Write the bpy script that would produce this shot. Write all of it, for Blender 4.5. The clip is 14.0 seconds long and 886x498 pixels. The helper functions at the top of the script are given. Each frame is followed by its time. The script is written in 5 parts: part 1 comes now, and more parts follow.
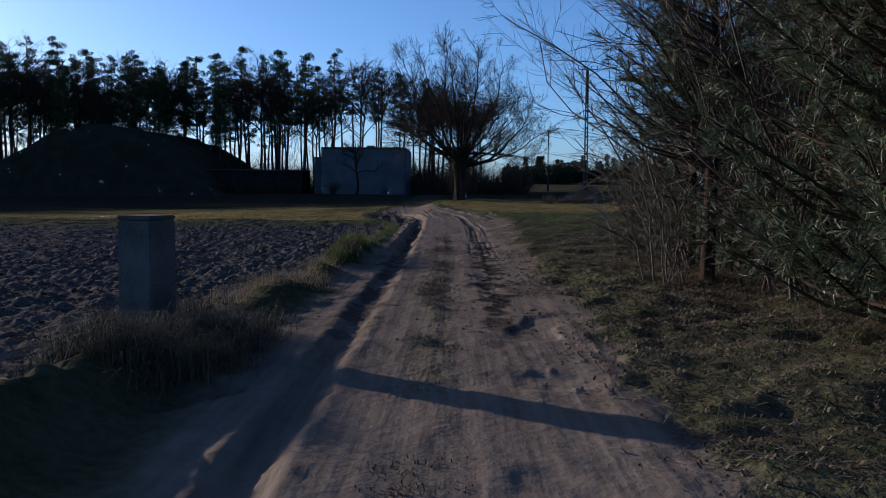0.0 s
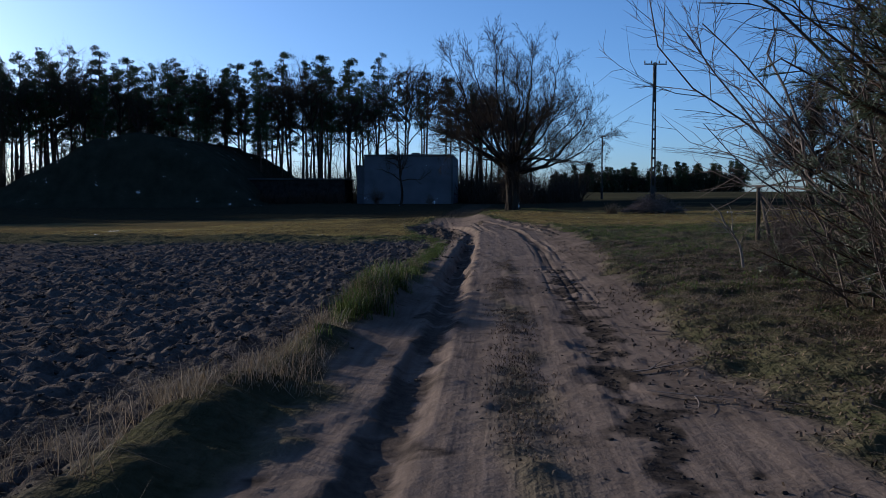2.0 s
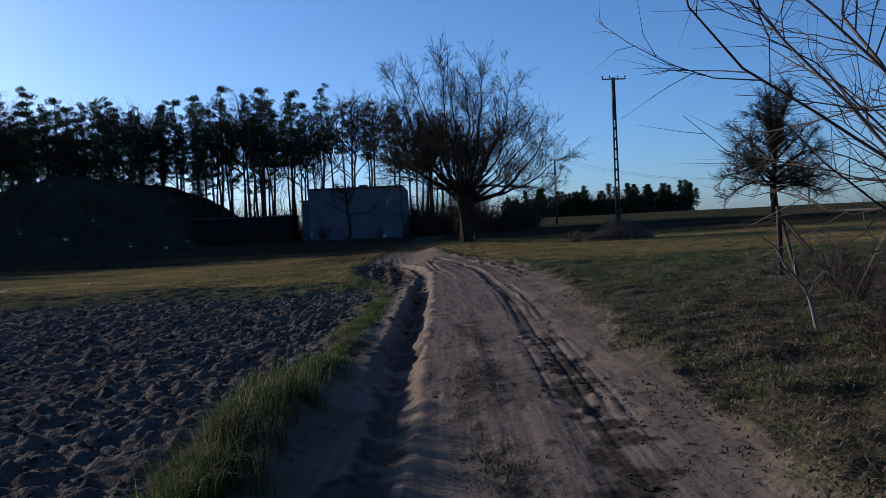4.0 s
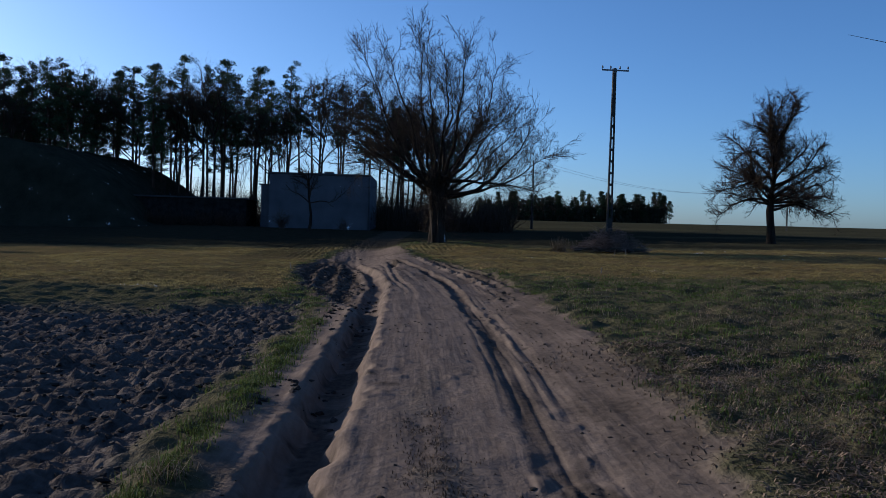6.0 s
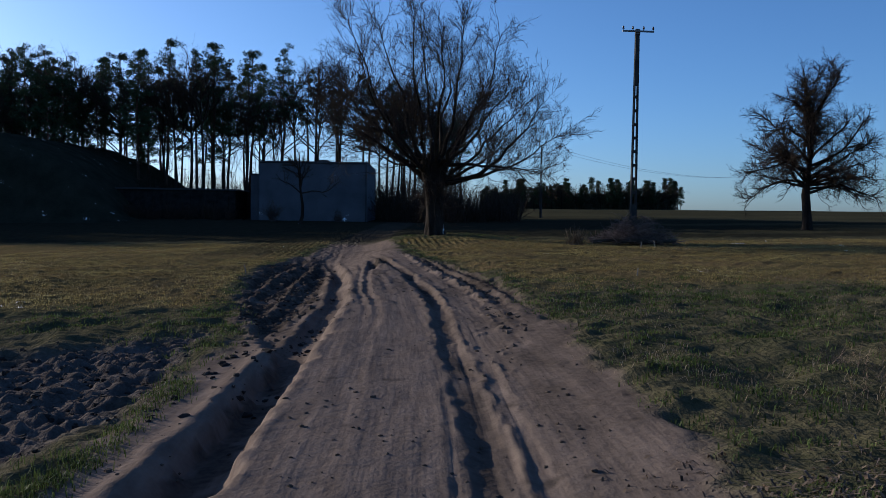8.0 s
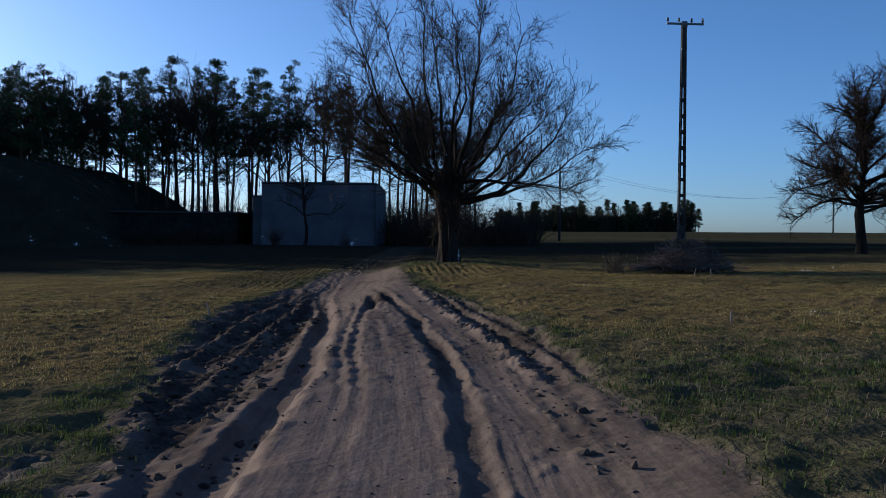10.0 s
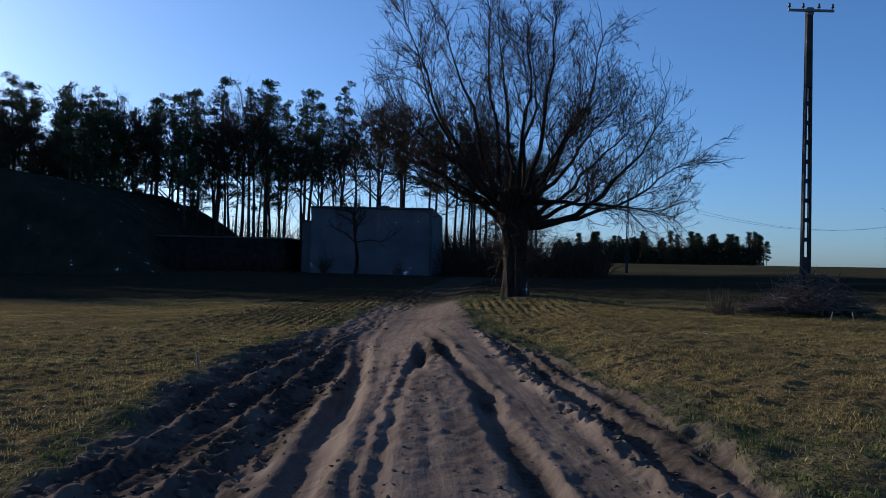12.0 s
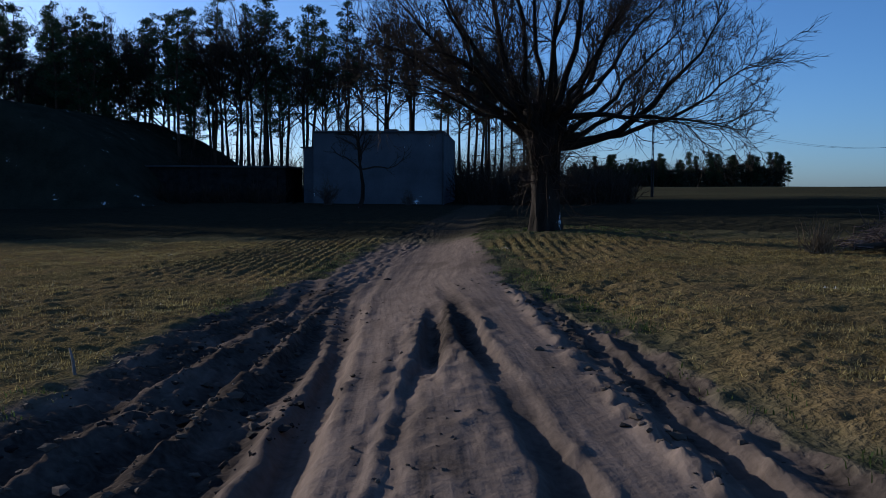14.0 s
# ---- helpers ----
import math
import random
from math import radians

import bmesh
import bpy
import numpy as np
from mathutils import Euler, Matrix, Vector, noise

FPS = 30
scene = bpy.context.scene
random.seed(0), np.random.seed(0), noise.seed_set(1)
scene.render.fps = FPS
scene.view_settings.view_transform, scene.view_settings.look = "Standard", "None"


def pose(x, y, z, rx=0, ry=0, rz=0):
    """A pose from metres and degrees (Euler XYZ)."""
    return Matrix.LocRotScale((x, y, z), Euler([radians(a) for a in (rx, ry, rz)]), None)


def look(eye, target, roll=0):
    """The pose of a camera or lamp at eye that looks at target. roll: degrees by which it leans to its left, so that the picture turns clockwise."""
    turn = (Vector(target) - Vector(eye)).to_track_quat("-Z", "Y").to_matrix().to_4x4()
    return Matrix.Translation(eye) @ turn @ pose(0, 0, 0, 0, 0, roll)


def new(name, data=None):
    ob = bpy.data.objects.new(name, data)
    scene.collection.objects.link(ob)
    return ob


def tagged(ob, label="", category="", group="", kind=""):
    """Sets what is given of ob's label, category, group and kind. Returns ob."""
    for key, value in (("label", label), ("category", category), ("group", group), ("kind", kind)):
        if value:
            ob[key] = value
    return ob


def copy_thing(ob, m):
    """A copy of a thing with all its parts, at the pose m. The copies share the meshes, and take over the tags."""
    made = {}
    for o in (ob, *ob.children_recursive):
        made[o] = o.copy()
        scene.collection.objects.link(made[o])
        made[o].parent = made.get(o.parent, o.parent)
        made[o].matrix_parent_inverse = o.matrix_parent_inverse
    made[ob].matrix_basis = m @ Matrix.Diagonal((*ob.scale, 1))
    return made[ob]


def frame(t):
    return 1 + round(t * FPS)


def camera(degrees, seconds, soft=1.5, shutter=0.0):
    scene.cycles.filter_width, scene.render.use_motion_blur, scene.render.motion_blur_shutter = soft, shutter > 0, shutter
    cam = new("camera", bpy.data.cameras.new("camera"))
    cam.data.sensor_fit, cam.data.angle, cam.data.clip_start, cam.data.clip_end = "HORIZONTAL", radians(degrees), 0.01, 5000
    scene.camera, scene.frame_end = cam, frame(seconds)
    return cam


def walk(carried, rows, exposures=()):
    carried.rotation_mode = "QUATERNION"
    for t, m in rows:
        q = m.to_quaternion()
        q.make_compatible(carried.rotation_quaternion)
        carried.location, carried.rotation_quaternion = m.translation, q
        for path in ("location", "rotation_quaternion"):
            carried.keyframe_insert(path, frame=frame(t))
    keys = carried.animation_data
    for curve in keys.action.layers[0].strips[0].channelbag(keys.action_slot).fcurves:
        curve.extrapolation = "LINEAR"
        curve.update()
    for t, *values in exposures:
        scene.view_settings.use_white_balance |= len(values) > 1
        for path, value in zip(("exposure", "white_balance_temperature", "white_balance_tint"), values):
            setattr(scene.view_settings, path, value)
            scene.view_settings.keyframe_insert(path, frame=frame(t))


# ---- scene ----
cam = camera(55.3, 14.0, soft=0.75)
PATH = [
    (0, (0.035, 0.162, 1.501), (0.018, 2.158, 1.367), 0.4),
    (0.5, (-0.063, 1.441, 1.481), (-0.091, 3.438, 1.368), 0.8),
    (1, (-0.172, 2.648, 1.488), (-0.309, 4.64, 1.373), 0.9),
    (1.5, (-0.228, 3.781, 1.505), (-0.368, 5.773, 1.387), 0.1),
    (2, (-0.293, 4.874, 1.541), (-0.419, 6.867, 1.427), 0.1),
    (2.5, (-0.296, 5.935, 1.576), (-0.421, 7.927, 1.45), -0.7),
    (3, (-0.379, 6.966, 1.62), (-0.474, 8.959, 1.474), -0.9),
    (3.5, (-0.347, 7.922, 1.689), (-0.39, 9.919, 1.593), -2.4),
    (3.7, (-0.355, 8.311, 1.703), (-0.38, 10.31, 1.659), -2.7),
    (5.8, (-0.32, 13.807, 1.862), (-0.257, 15.805, 1.801), 0.9),
    (6, (-0.259, 14.357, 1.837), (-0.2, 16.355, 1.782), 1.7),
    (6.5, (-0.043, 15.738, 1.835), (0.04, 17.735, 1.775), 1.6),
    (7, (0.068, 17.061, 1.831), (0.127, 19.059, 1.761), 1.7),
    (7.5, (0.252, 18.362, 1.806), (0.333, 20.359, 1.728), 1.3),
    (7.7, (0.295, 18.86, 1.836), (0.354, 20.857, 1.755), 1.3),
    (9.8, (0.344, 23.77, 1.898), (0.352, 25.77, 1.866), 0.1),
    (10, (0.316, 24.239, 1.878), (0.325, 26.239, 1.853), 0.6),
    (10.5, (0.279, 25.413, 1.899), (0.288, 27.413, 1.93), 0.7),
    (11, (0.22, 26.501, 1.914), (0.232, 28.5, 1.983), 0.8),
    (11.5, (0.118, 27.723, 1.898), (0.111, 29.722, 1.96), 1.1),
    (12, (0.031, 28.926, 1.88), (-0.094, 30.922, 1.923), 1.4),
    (12.5, (-0.08, 30.02, 1.921), (-0.207, 32.015, 1.98), 1.5),
    (13, (-0.127, 31.325, 1.938), (-0.243, 33.321, 1.87), 1.6),
    (13.5, (-0.265, 32.51, 1.963), (-0.406, 34.503, 1.867), 1.0),
    (14, (-0.35, 33.681, 1.975), (-0.502, 35.671, 1.844), 0.4),
]
walk(cam, [(t, look(eye, target, roll)) for t, eye, target, roll in PATH],
     exposures=[(0.0, 0.2, 5350, 9), (12.5, 0.2, 5350, 9), (13.0, 0.08, 5250, 9), (14.0, 0.0, 5150, 9)])

# ---- light ----
SUN_AZ, SUN_EL = radians(-56.0), radians(13.3)      # azimuth from +y, clockwise; low sun ahead to the side
world = bpy.data.worlds.new("sky")
scene.world = world
world.use_nodes = True
wn = world.node_tree
sky = wn.nodes.new("ShaderNodeTexSky")
sky.sky_type, sky.sun_disc = "NISHITA", False
sky.sun_elevation, sky.sun_rotation = SUN_EL, SUN_AZ
sky.altitude, sky.air_density, sky.dust_density, sky.ozone_density = 100, 0.75, 1.0, 3.9
bg = wn.nodes["Background"]
bg.inputs[1].default_value = 0.12
wn.links.new(sky.outputs[0], bg.inputs[0])
sun_data = bpy.data.lights.new("sun", "SUN")
sun_data.energy, sun_data.angle, sun_data.color = 5.0, radians(0.55), (1.0, 0.80, 0.58)
sun = new("sun", sun_data)
sun_dir = Vector((math.sin(SUN_AZ) * math.cos(SUN_EL), math.cos(SUN_AZ) * math.cos(SUN_EL), math.sin(SUN_EL)))
sun.matrix_world = look(sun_dir * 100, (0, 0, 0))

# ---- small toolbox ----
rng = np.random.default_rng(7)


def vnoise(x, y, seed=0):
    """Smooth value noise on arrays, -1 to 1."""
    xi, yi = np.floor(x), np.floor(y)
    fx, fy = x - xi, y - yi
    fx, fy = fx * fx * (3 - 2 * fx), fy * fy * (3 - 2 * fy)
    xi, yi = xi.astype(np.int64), yi.astype(np.int64)

    def corner(a, b):
        h = (a * 374761393 + b * 668265263 + seed * 974634777) & 0xFFFFFFFF
        h = ((h ^ (h >> 13)) * 1274126177) & 0xFFFFFFFF
        return ((h ^ (h >> 16)) & 0xFFFFFF) / 0x7FFFFF - 1.0
    a, b = corner(xi, yi), corner(xi + 1, yi)
    c, d = corner(xi, yi + 1), corner(xi + 1, yi + 1)
    return (a * (1 - fx) + b * fx) * (1 - fy) + (c * (1 - fx) + d * fx) * fy


def fbm(x, y, seed=0, octaves=3):
    total, amp = 0.0, 1.0
    for k in range(octaves):
        total = total + amp * vnoise(x * 2 ** k, y * 2 ** k, seed + k)
        amp *= 0.5
    return total


def smooth(v, a, b):
    t = np.clip((v - a) / (b - a), 0, 1)
    return t * t * (3 - 2 * t)


def np_mesh(name, verts, faces, smooth_shade=True):
    """A mesh from a vertex array and one array of equal-sided faces."""
    verts, faces = np.asarray(verts, np.float32), np.asarray(faces, np.int32)
    me = bpy.data.meshes.new(name)
    n, k = faces.shape
    me.vertices.add(len(verts))
    me.vertices.foreach_set("co", verts.ravel())
    me.loops.add(n * k)
    me.loops.foreach_set("vertex_index", faces.ravel())
    me.polygons.add(n)
    me.polygons.foreach_set("loop_start", np.arange(0, n * k, k, dtype=np.int32))
    me.polygons.foreach_set("use_smooth", np.full(n, smooth_shade))
    me.update(calc_edges=True)
    return me


class Geo:
    """Gathers triangles and quads (as two triangles) for one mesh."""

    def __init__(self):
        self.v, self.f, self.n, self.wait = [], [], 0, {}

    def add(self, verts, faces):
        self.v.append(np.asarray(verts, float))
        self.f.append(np.asarray(faces, np.int64) + self.n)
        self.n += len(verts)

    def tube(self, pts, radii, sides=5, cap=True):
        """Keeps a round bar through the points; bars of one kind are meshed together."""
        self.tubes(np.array(pts, float)[None], np.array(radii, float)[None], sides, cap)

    def tubes(self, pts, radii, sides=5, cap=True):
        """The same for many bars at once: points (n, m, 3) and radii (n, m)."""
        self.wait.setdefault((pts.shape[1], sides, cap), []).append((pts, radii))

    def mesh_tubes(self):
        for (m, sides, cap), bars in self.wait.items():
            pts = np.concatenate([b[0] for b in bars])
            radii = np.concatenate([b[1] for b in bars])
            tan = np.gradient(pts, axis=1)
            tan /= np.linalg.norm(tan, axis=2)[..., None] + 1e-9
            ref = np.where(np.abs(tan[..., 2:3]) > 0.9, np.array([1.0, 0, 0]), np.array([0, 0, 1.0]))
            u = np.cross(tan, ref)
            u /= np.linalg.norm(u, axis=2)[..., None] + 1e-9
            w = np.cross(tan, u)
            a = np.arange(sides) * 2 * np.pi / sides
            ring = pts[:, :, None] + radii[:, :, None, None] * (np.cos(a)[:, None] * u[:, :, None] + np.sin(a)[:, None] * w[:, :, None])
            i = np.arange(m - 1)[:, None] * sides
            j = np.arange(sides)[None]
            j2 = (j + 1) % sides
            q = np.stack([i + j, i + j2, i + sides + j2, i + sides + j], -1).reshape(-1, 4)
            tri = np.concatenate([q[:, [0, 1, 2]], q[:, [0, 2, 3]]])
            if cap:
                t = np.stack([np.zeros(sides - 2), np.arange(1, sides - 1), np.arange(2, sides)], -1).astype(int)
                tri = np.concatenate([tri, t + (m - 1) * sides])
            base = np.arange(len(pts))[:, None, None] * m * sides
            self.add(ring.reshape(-1, 3), (base + tri[None]).reshape(-1, 3))
        self.wait = {}

    def box(self, lo, hi, turn=None):
        lo, hi = np.asarray(lo, float), np.asarray(hi, float)
        c = np.array([[x, y, z] for x in (0, 1) for y in (0, 1) for z in (0, 1)], float)
        v = lo + c * (hi - lo)
        if turn is not None:
            mid = (lo + hi) / 2
            v = (v - mid) @ np.array(Matrix(turn).to_3x3()).T + mid
        q = np.array([[0, 1, 3, 2], [4, 6, 7, 5], [0, 4, 5, 1], [2, 3, 7, 6], [0, 2, 6, 4], [1, 5, 7, 3]])
        self.add(v, np.concatenate([q[:, [0, 1, 2]], q[:, [0, 2, 3]]]))

    def mesh(self, name, smooth_shade=True):
        self.mesh_tubes()
        return np_mesh(name, np.concatenate(self.v), np.concatenate(self.f), smooth_shade)


def geo_part(name, geo, material, parent=None, label="", smooth_shade=True):
    """Links gathered geometry as one mesh object, under a thing where one is given."""
    ob = new(name, geo.mesh(name, smooth_shade))
    ob.data.materials.append(material)
    if parent is not None:
        ob.parent = parent
    if label:
        ob["label"] = label
    if name in ("branch_mass", "foliage", "needle_mass", "twig_mass", "crown", "stalk_mass"):
        ob["kind"] = "stuff"
    return ob


def part(name, bm, material, parent=None, label=""):
    me = bpy.data.meshes.new(name)
    bm.to_mesh(me)
    bm.free()
    me.materials.append(material)
    ob = new(name, me)
    if parent is not None:
        ob.parent = parent
    if label:
        ob["label"] = label
    return ob


def box_bm(sx, sy, sz, at=(0, 0, 0), bevel=0.0, segments=2):
    """A bevelled block with its base centre at the given place."""
    bm = bmesh.new()
    bmesh.ops.create_cube(bm, size=1)
    bmesh.ops.transform(bm, matrix=Matrix.Translation((at[0], at[1], at[2] + sz / 2)) @ Matrix.Diagonal((sx, sy, sz, 1)), verts=bm.verts)
    if bevel:
        bmesh.ops.bevel(bm, geom=bm.edges[:], offset=bevel, segments=segments, affect="EDGES")
    return bm


def thing(name, at, label, category, group="", rz=0.0):
    ob = new(name)
    ob.empty_display_size = 0.2
    ob.matrix_world = pose(*at, 0, 0, rz)
    return tagged(ob, label, category, group)


# ---- materials ----
def material(name, colours, scale=3.0, fine=40.0, rough=0.9, bump=0.3, bump_scale=None, vary=0.0, spec=0.06, stretch=(1, 1, 1), distance=0.02, translucent=0.0, island=0.0):
    """Two or three colours mixed by coarse and fine noise, with fine relief."""
    mat = bpy.data.materials.new(name)
    mat.use_nodes = True
    nt = mat.node_tree
    n, ln = nt.nodes, nt.links.new
    bsdf = n["Principled BSDF"]
    bsdf.inputs["Roughness"].default_value = rough
    bsdf.inputs["Specular IOR Level"].default_value = spec
    co = n.new("ShaderNodeTexCoord")
    mp = n.new("ShaderNodeMapping")
    mp.inputs["Scale"].default_value = stretch
    ln(co.outputs["Object"], mp.inputs[0])
    coarse, small = n.new("ShaderNodeTexNoise"), n.new("ShaderNodeTexNoise")
    coarse.inputs["Scale"].default_value, small.inputs["Scale"].default_value = scale, fine
    coarse.inputs["Detail"].default_value, small.inputs["Detail"].default_value = 4, 3
    for t in (coarse, small):
        ln(mp.outputs[0], t.inputs["Vector"])
    add = n.new("ShaderNodeMath")
    add.operation = "MULTIPLY_ADD"
    ln(small.outputs[0], add.inputs[0])
    add.inputs[1].default_value = 0.45
    ln(coarse.outputs[0], add.inputs[2])
    ramp = n.new("ShaderNodeValToRGB")
    ln(add.outputs[0], ramp.inputs[0])
    lo, hi = 0.5, 0.95
    els = ramp.color_ramp.elements
    for k, c in enumerate(colours):
        p = lo + (hi - lo) * k / max(1, len(colours) - 1)
        e = els[0] if k == 0 else (els[1] if k == len(colours) - 1 else els.new(p))
        e.position, e.color = p, (*c, 1)
    out = ramp.outputs[0]
    if vary or island:
        hsv = n.new("ShaderNodeHueSaturation")
        src = n.new("ShaderNodeNewGeometry").outputs["Random Per Island"] if island else n.new("ShaderNodeObjectInfo").outputs["Random"]
        mr = n.new("ShaderNodeMapRange")
        amount = island or vary
        mr.inputs["To Min"].default_value, mr.inputs["To Max"].default_value = 1 - amount, 1 + amount
        ln(src, mr.inputs[0])
        ln(mr.outputs[0], hsv.inputs["Value"])
        ln(out, hsv.inputs["Color"])
        out = hsv.outputs[0]
    ln(out, bsdf.inputs["Base Color"])
    if bump:
        b = n.new("ShaderNodeBump")
        b.inputs["Strength"].default_value, b.inputs["Distance"].default_value = bump, distance
        ln(add.outputs[0], b.inputs["Height"])
        ln(b.outputs[0], bsdf.inputs["Normal"])
    if translucent:
        tr, mix = n.new("ShaderNodeBsdfTranslucent"), n.new("ShaderNodeMixShader")
        ln(out, tr.inputs[0])
        mix.inputs[0].default_value = translucent
        ln(bsdf.outputs[0], mix.inputs[1])
        ln(tr.outputs[0], mix.inputs[2])
        ln(mix.outputs[0], n["Material Output"].inputs[0])
    return mat


def ground_material():
    """Earth whose kind (sand, bare soil, crop, turf) follows the land's own zones."""
    mat = bpy.data.materials.new("land")
    mat.use_nodes = True
    nt = mat.node_tree
    n, ln = nt.nodes, nt.links.new
    bsdf = n["Principled BSDF"]
    bsdf.inputs["Roughness"].default_value = 0.95
    bsdf.inputs["Specular IOR Level"].default_value = 0.0
    co = n.new("ShaderNodeTexCoord")

    def tex(scale, detail=5, rough=0.6, stretch=(1, 1, 1)):
        mp = n.new("ShaderNodeMapping")
        mp.inputs["Scale"].default_value = stretch
        ln(co.outputs["Object"], mp.inputs[0])
        t = n.new("ShaderNodeTexNoise")
        t.inputs["Scale"].default_value, t.inputs["Detail"].default_value, t.inputs["Roughness"].default_value = scale, detail, rough
        ln(mp.outputs[0], t.inputs["Vector"])
        return t.outputs[0]

    def ramp(src, stops):
        r = n.new("ShaderNodeValToRGB")
        ln(src, r.inputs[0])
        e = r.color_ramp.elements
        for k, (p, c) in enumerate(stops):
            el = e[k] if k < 2 else e.new(p)
            el.position, el.color = p, (*c, 1)
        return r.outputs[0]

    def mix(fac, a, b, mode="MIX"):
        m = n.new("ShaderNodeMix")
        m.data_type, m.blend_type = "RGBA", mode
        if isinstance(fac, float):
            m.inputs[0].default_value = fac
        else:
            ln(fac, m.inputs[0])
        ln(a, m.inputs[6]), ln(b, m.inputs[7])
        return m.outputs[2]

    def attr(name):
        a = n.new("ShaderNodeAttribute")
        a.attribute_name = name
        return a.outputs["Fac"]
    big, mid, fine, grit = tex(0.35), tex(2.2, 6), tex(14, 4, 0.55), tex(90, 3)
    way = n.new("ShaderNodeAttribute")
    way.attribute_name = "way"
    streak, line_ = tex(6, 4, 0.6, (1, 0.12, 1)), tex(18, 2, 0.5, (1, 0.06, 1))
    for out in (streak, line_):
        ln(way.outputs["Vector"], out.node.inputs["Vector"].links[0].from_node.inputs[0])
    speck = tex(38, 4, 0.75)
    sand = mix(0.5, ramp(streak, SAND_A), ramp(fine, SAND_B))
    sand = mix(0.35, sand, ramp(mid, SAND_B))
    sand = mix(0.3, sand, ramp(line_, SAND_A))
    sand = mix(0.10, sand, ramp(speck, SPECK), "MULTIPLY")
    soil = mix(0.5, ramp(fine, SOIL), ramp(mid, SOIL))
    turf = mix(0.5, ramp(fine, TURF), ramp(mid, TURF_B))
    crop = mix(0.5, ramp(fine, CROP), ramp(big, CROP_B))
    col = mix(attr("crop"), turf, crop)
    col = mix(attr("soil"), col, soil)
    # litter share: verge litter, and the wood's shade painted as dark ground
    col = mix(attr("litter"), col, mix(0.5, ramp(fine, LITTER_SHADE), ramp(mid, LITTER_SHADE)))
    col = mix(attr("sand"), col, sand)
    col = mix(attr("mud"), col, ramp(fine, MUD))
    ln(col, bsdf.inputs["Base Color"])
    h = n.new("ShaderNodeMath")
    h.operation = "MULTIPLY_ADD"
    ln(grit, h.inputs[0])
    h.inputs[1].default_value = 0.12
    ln(fine, h.inputs[2])
    h2 = n.new("ShaderNodeMath")
    h2.operation = "MULTIPLY_ADD"
    ln(line_, h2.inputs[0])
    h2.inputs[1].default_value = 0.5
    ln(h.outputs[0], h2.inputs[2])
    h3 = n.new("ShaderNodeMath")
    h3.operation = "MULTIPLY_ADD"
    ln(speck, h3.inputs[0])
    h3.inputs[1].default_value = 0.12
    ln(h2.outputs[0], h3.inputs[2])
    # rough clods and roots of the sown land
    lumps, h4 = n.new("ShaderNodeMath"), n.new("ShaderNodeMath")
    lumps.operation, h4.operation = "MULTIPLY", "MULTIPLY_ADD"
    ln(attr("crop"), lumps.inputs[0])
    lumps.inputs[1].default_value = 1.6
    ln(tex(7, 5, 0.65), h4.inputs[0])
    ln(lumps.outputs[0], h4.inputs[1])
    ln(h3.outputs[0], h4.inputs[2])
    b = n.new("ShaderNodeBump")
    b.inputs["Strength"].default_value, b.inputs["Distance"].default_value = 1.0, 0.045
    ln(h4.outputs[0], b.inputs["Height"])
    soft = n.new("ShaderNodeMath")
    soft.operation = "MULTIPLY_ADD"
    ln(attr("sand"), soft.inputs[0])
    soft.inputs[1].default_value, soft.inputs[2].default_value = -0.72, 1.0
    ln(soft.outputs[0], b.inputs["Strength"])
    ln(b.outputs[0], bsdf.inputs["Normal"])
    return mat


SAND_A = [(0.34, (0.094, 0.075, 0.063)), (0.66, (0.220, 0.174, 0.144))]
SPECK = [(0.32, (0.25, 0.24, 0.23)), (0.52, (1.0, 1.0, 1.0))]
SAND_B = [(0.3, (0.102, 0.077, 0.061)), (0.7, (0.206, 0.157, 0.125))]
MUD = [(0.3, (0.026, 0.022, 0.019)), (0.7, (0.075, 0.060, 0.049))]
SOIL = [(0.35, (0.043, 0.037, 0.034)), (0.7, (0.142, 0.120, 0.106))]
TURF = [(0.3, (0.044, 0.041, 0.022)), (0.7, (0.122, 0.101, 0.061))]
TURF_B = [(0.35, (0.031, 0.041, 0.018)), (0.7, (0.098, 0.085, 0.050))]
# litter brown, kept this dark to paint the wood's shade
LITTER_SHADE = [(0.3, (0.014, 0.015, 0.010)), (0.7, (0.040, 0.037, 0.025))]
CROP = [(0.3, (0.056, 0.043, 0.024)), (0.7, (0.190, 0.137, 0.070))]
CROP_B = [(0.35, (0.088, 0.084, 0.030)), (0.65, (0.180, 0.128, 0.056))]
M_LAND = ground_material()
# near-black bark: the trunks' shaded side is put into the colour
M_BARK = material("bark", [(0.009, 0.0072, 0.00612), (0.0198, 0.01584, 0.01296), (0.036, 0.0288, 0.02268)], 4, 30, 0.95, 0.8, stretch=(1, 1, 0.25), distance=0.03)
M_TWIG = material("twig", [(0.02325, 0.01674, 0.01256), (0.05115, 0.0358, 0.02558)], 3, 20, 0.8, 0.0, island=0.35)
M_PINEBARK = material("pine_bark", [(0.0225, 0.0162, 0.0126), (0.054, 0.0351, 0.0234), (0.09, 0.054, 0.03375)], 3, 24, 0.95, 0.8, stretch=(1, 1, 0.3), distance=0.03, vary=0.25)
M_NEEDLE = material("pine_foliage", [(0.022, 0.036, 0.018), (0.042, 0.062, 0.028)], 1.2, 8, 0.7, 0.0, vary=0.3, translucent=0.15)
M_NEEDLE_NEAR = material("needle", [(0.045, 0.065, 0.034), (0.085, 0.105, 0.05)], 1.2, 8, 0.5, 0.0, island=0.4, spec=0.5, translucent=0.15)
M_SHRUB = material("shrub_twig", [(0.0315, 0.02205, 0.01785), (0.0735, 0.0525, 0.042)], 3, 20, 0.75, 0.0, island=0.35, spec=0.4)
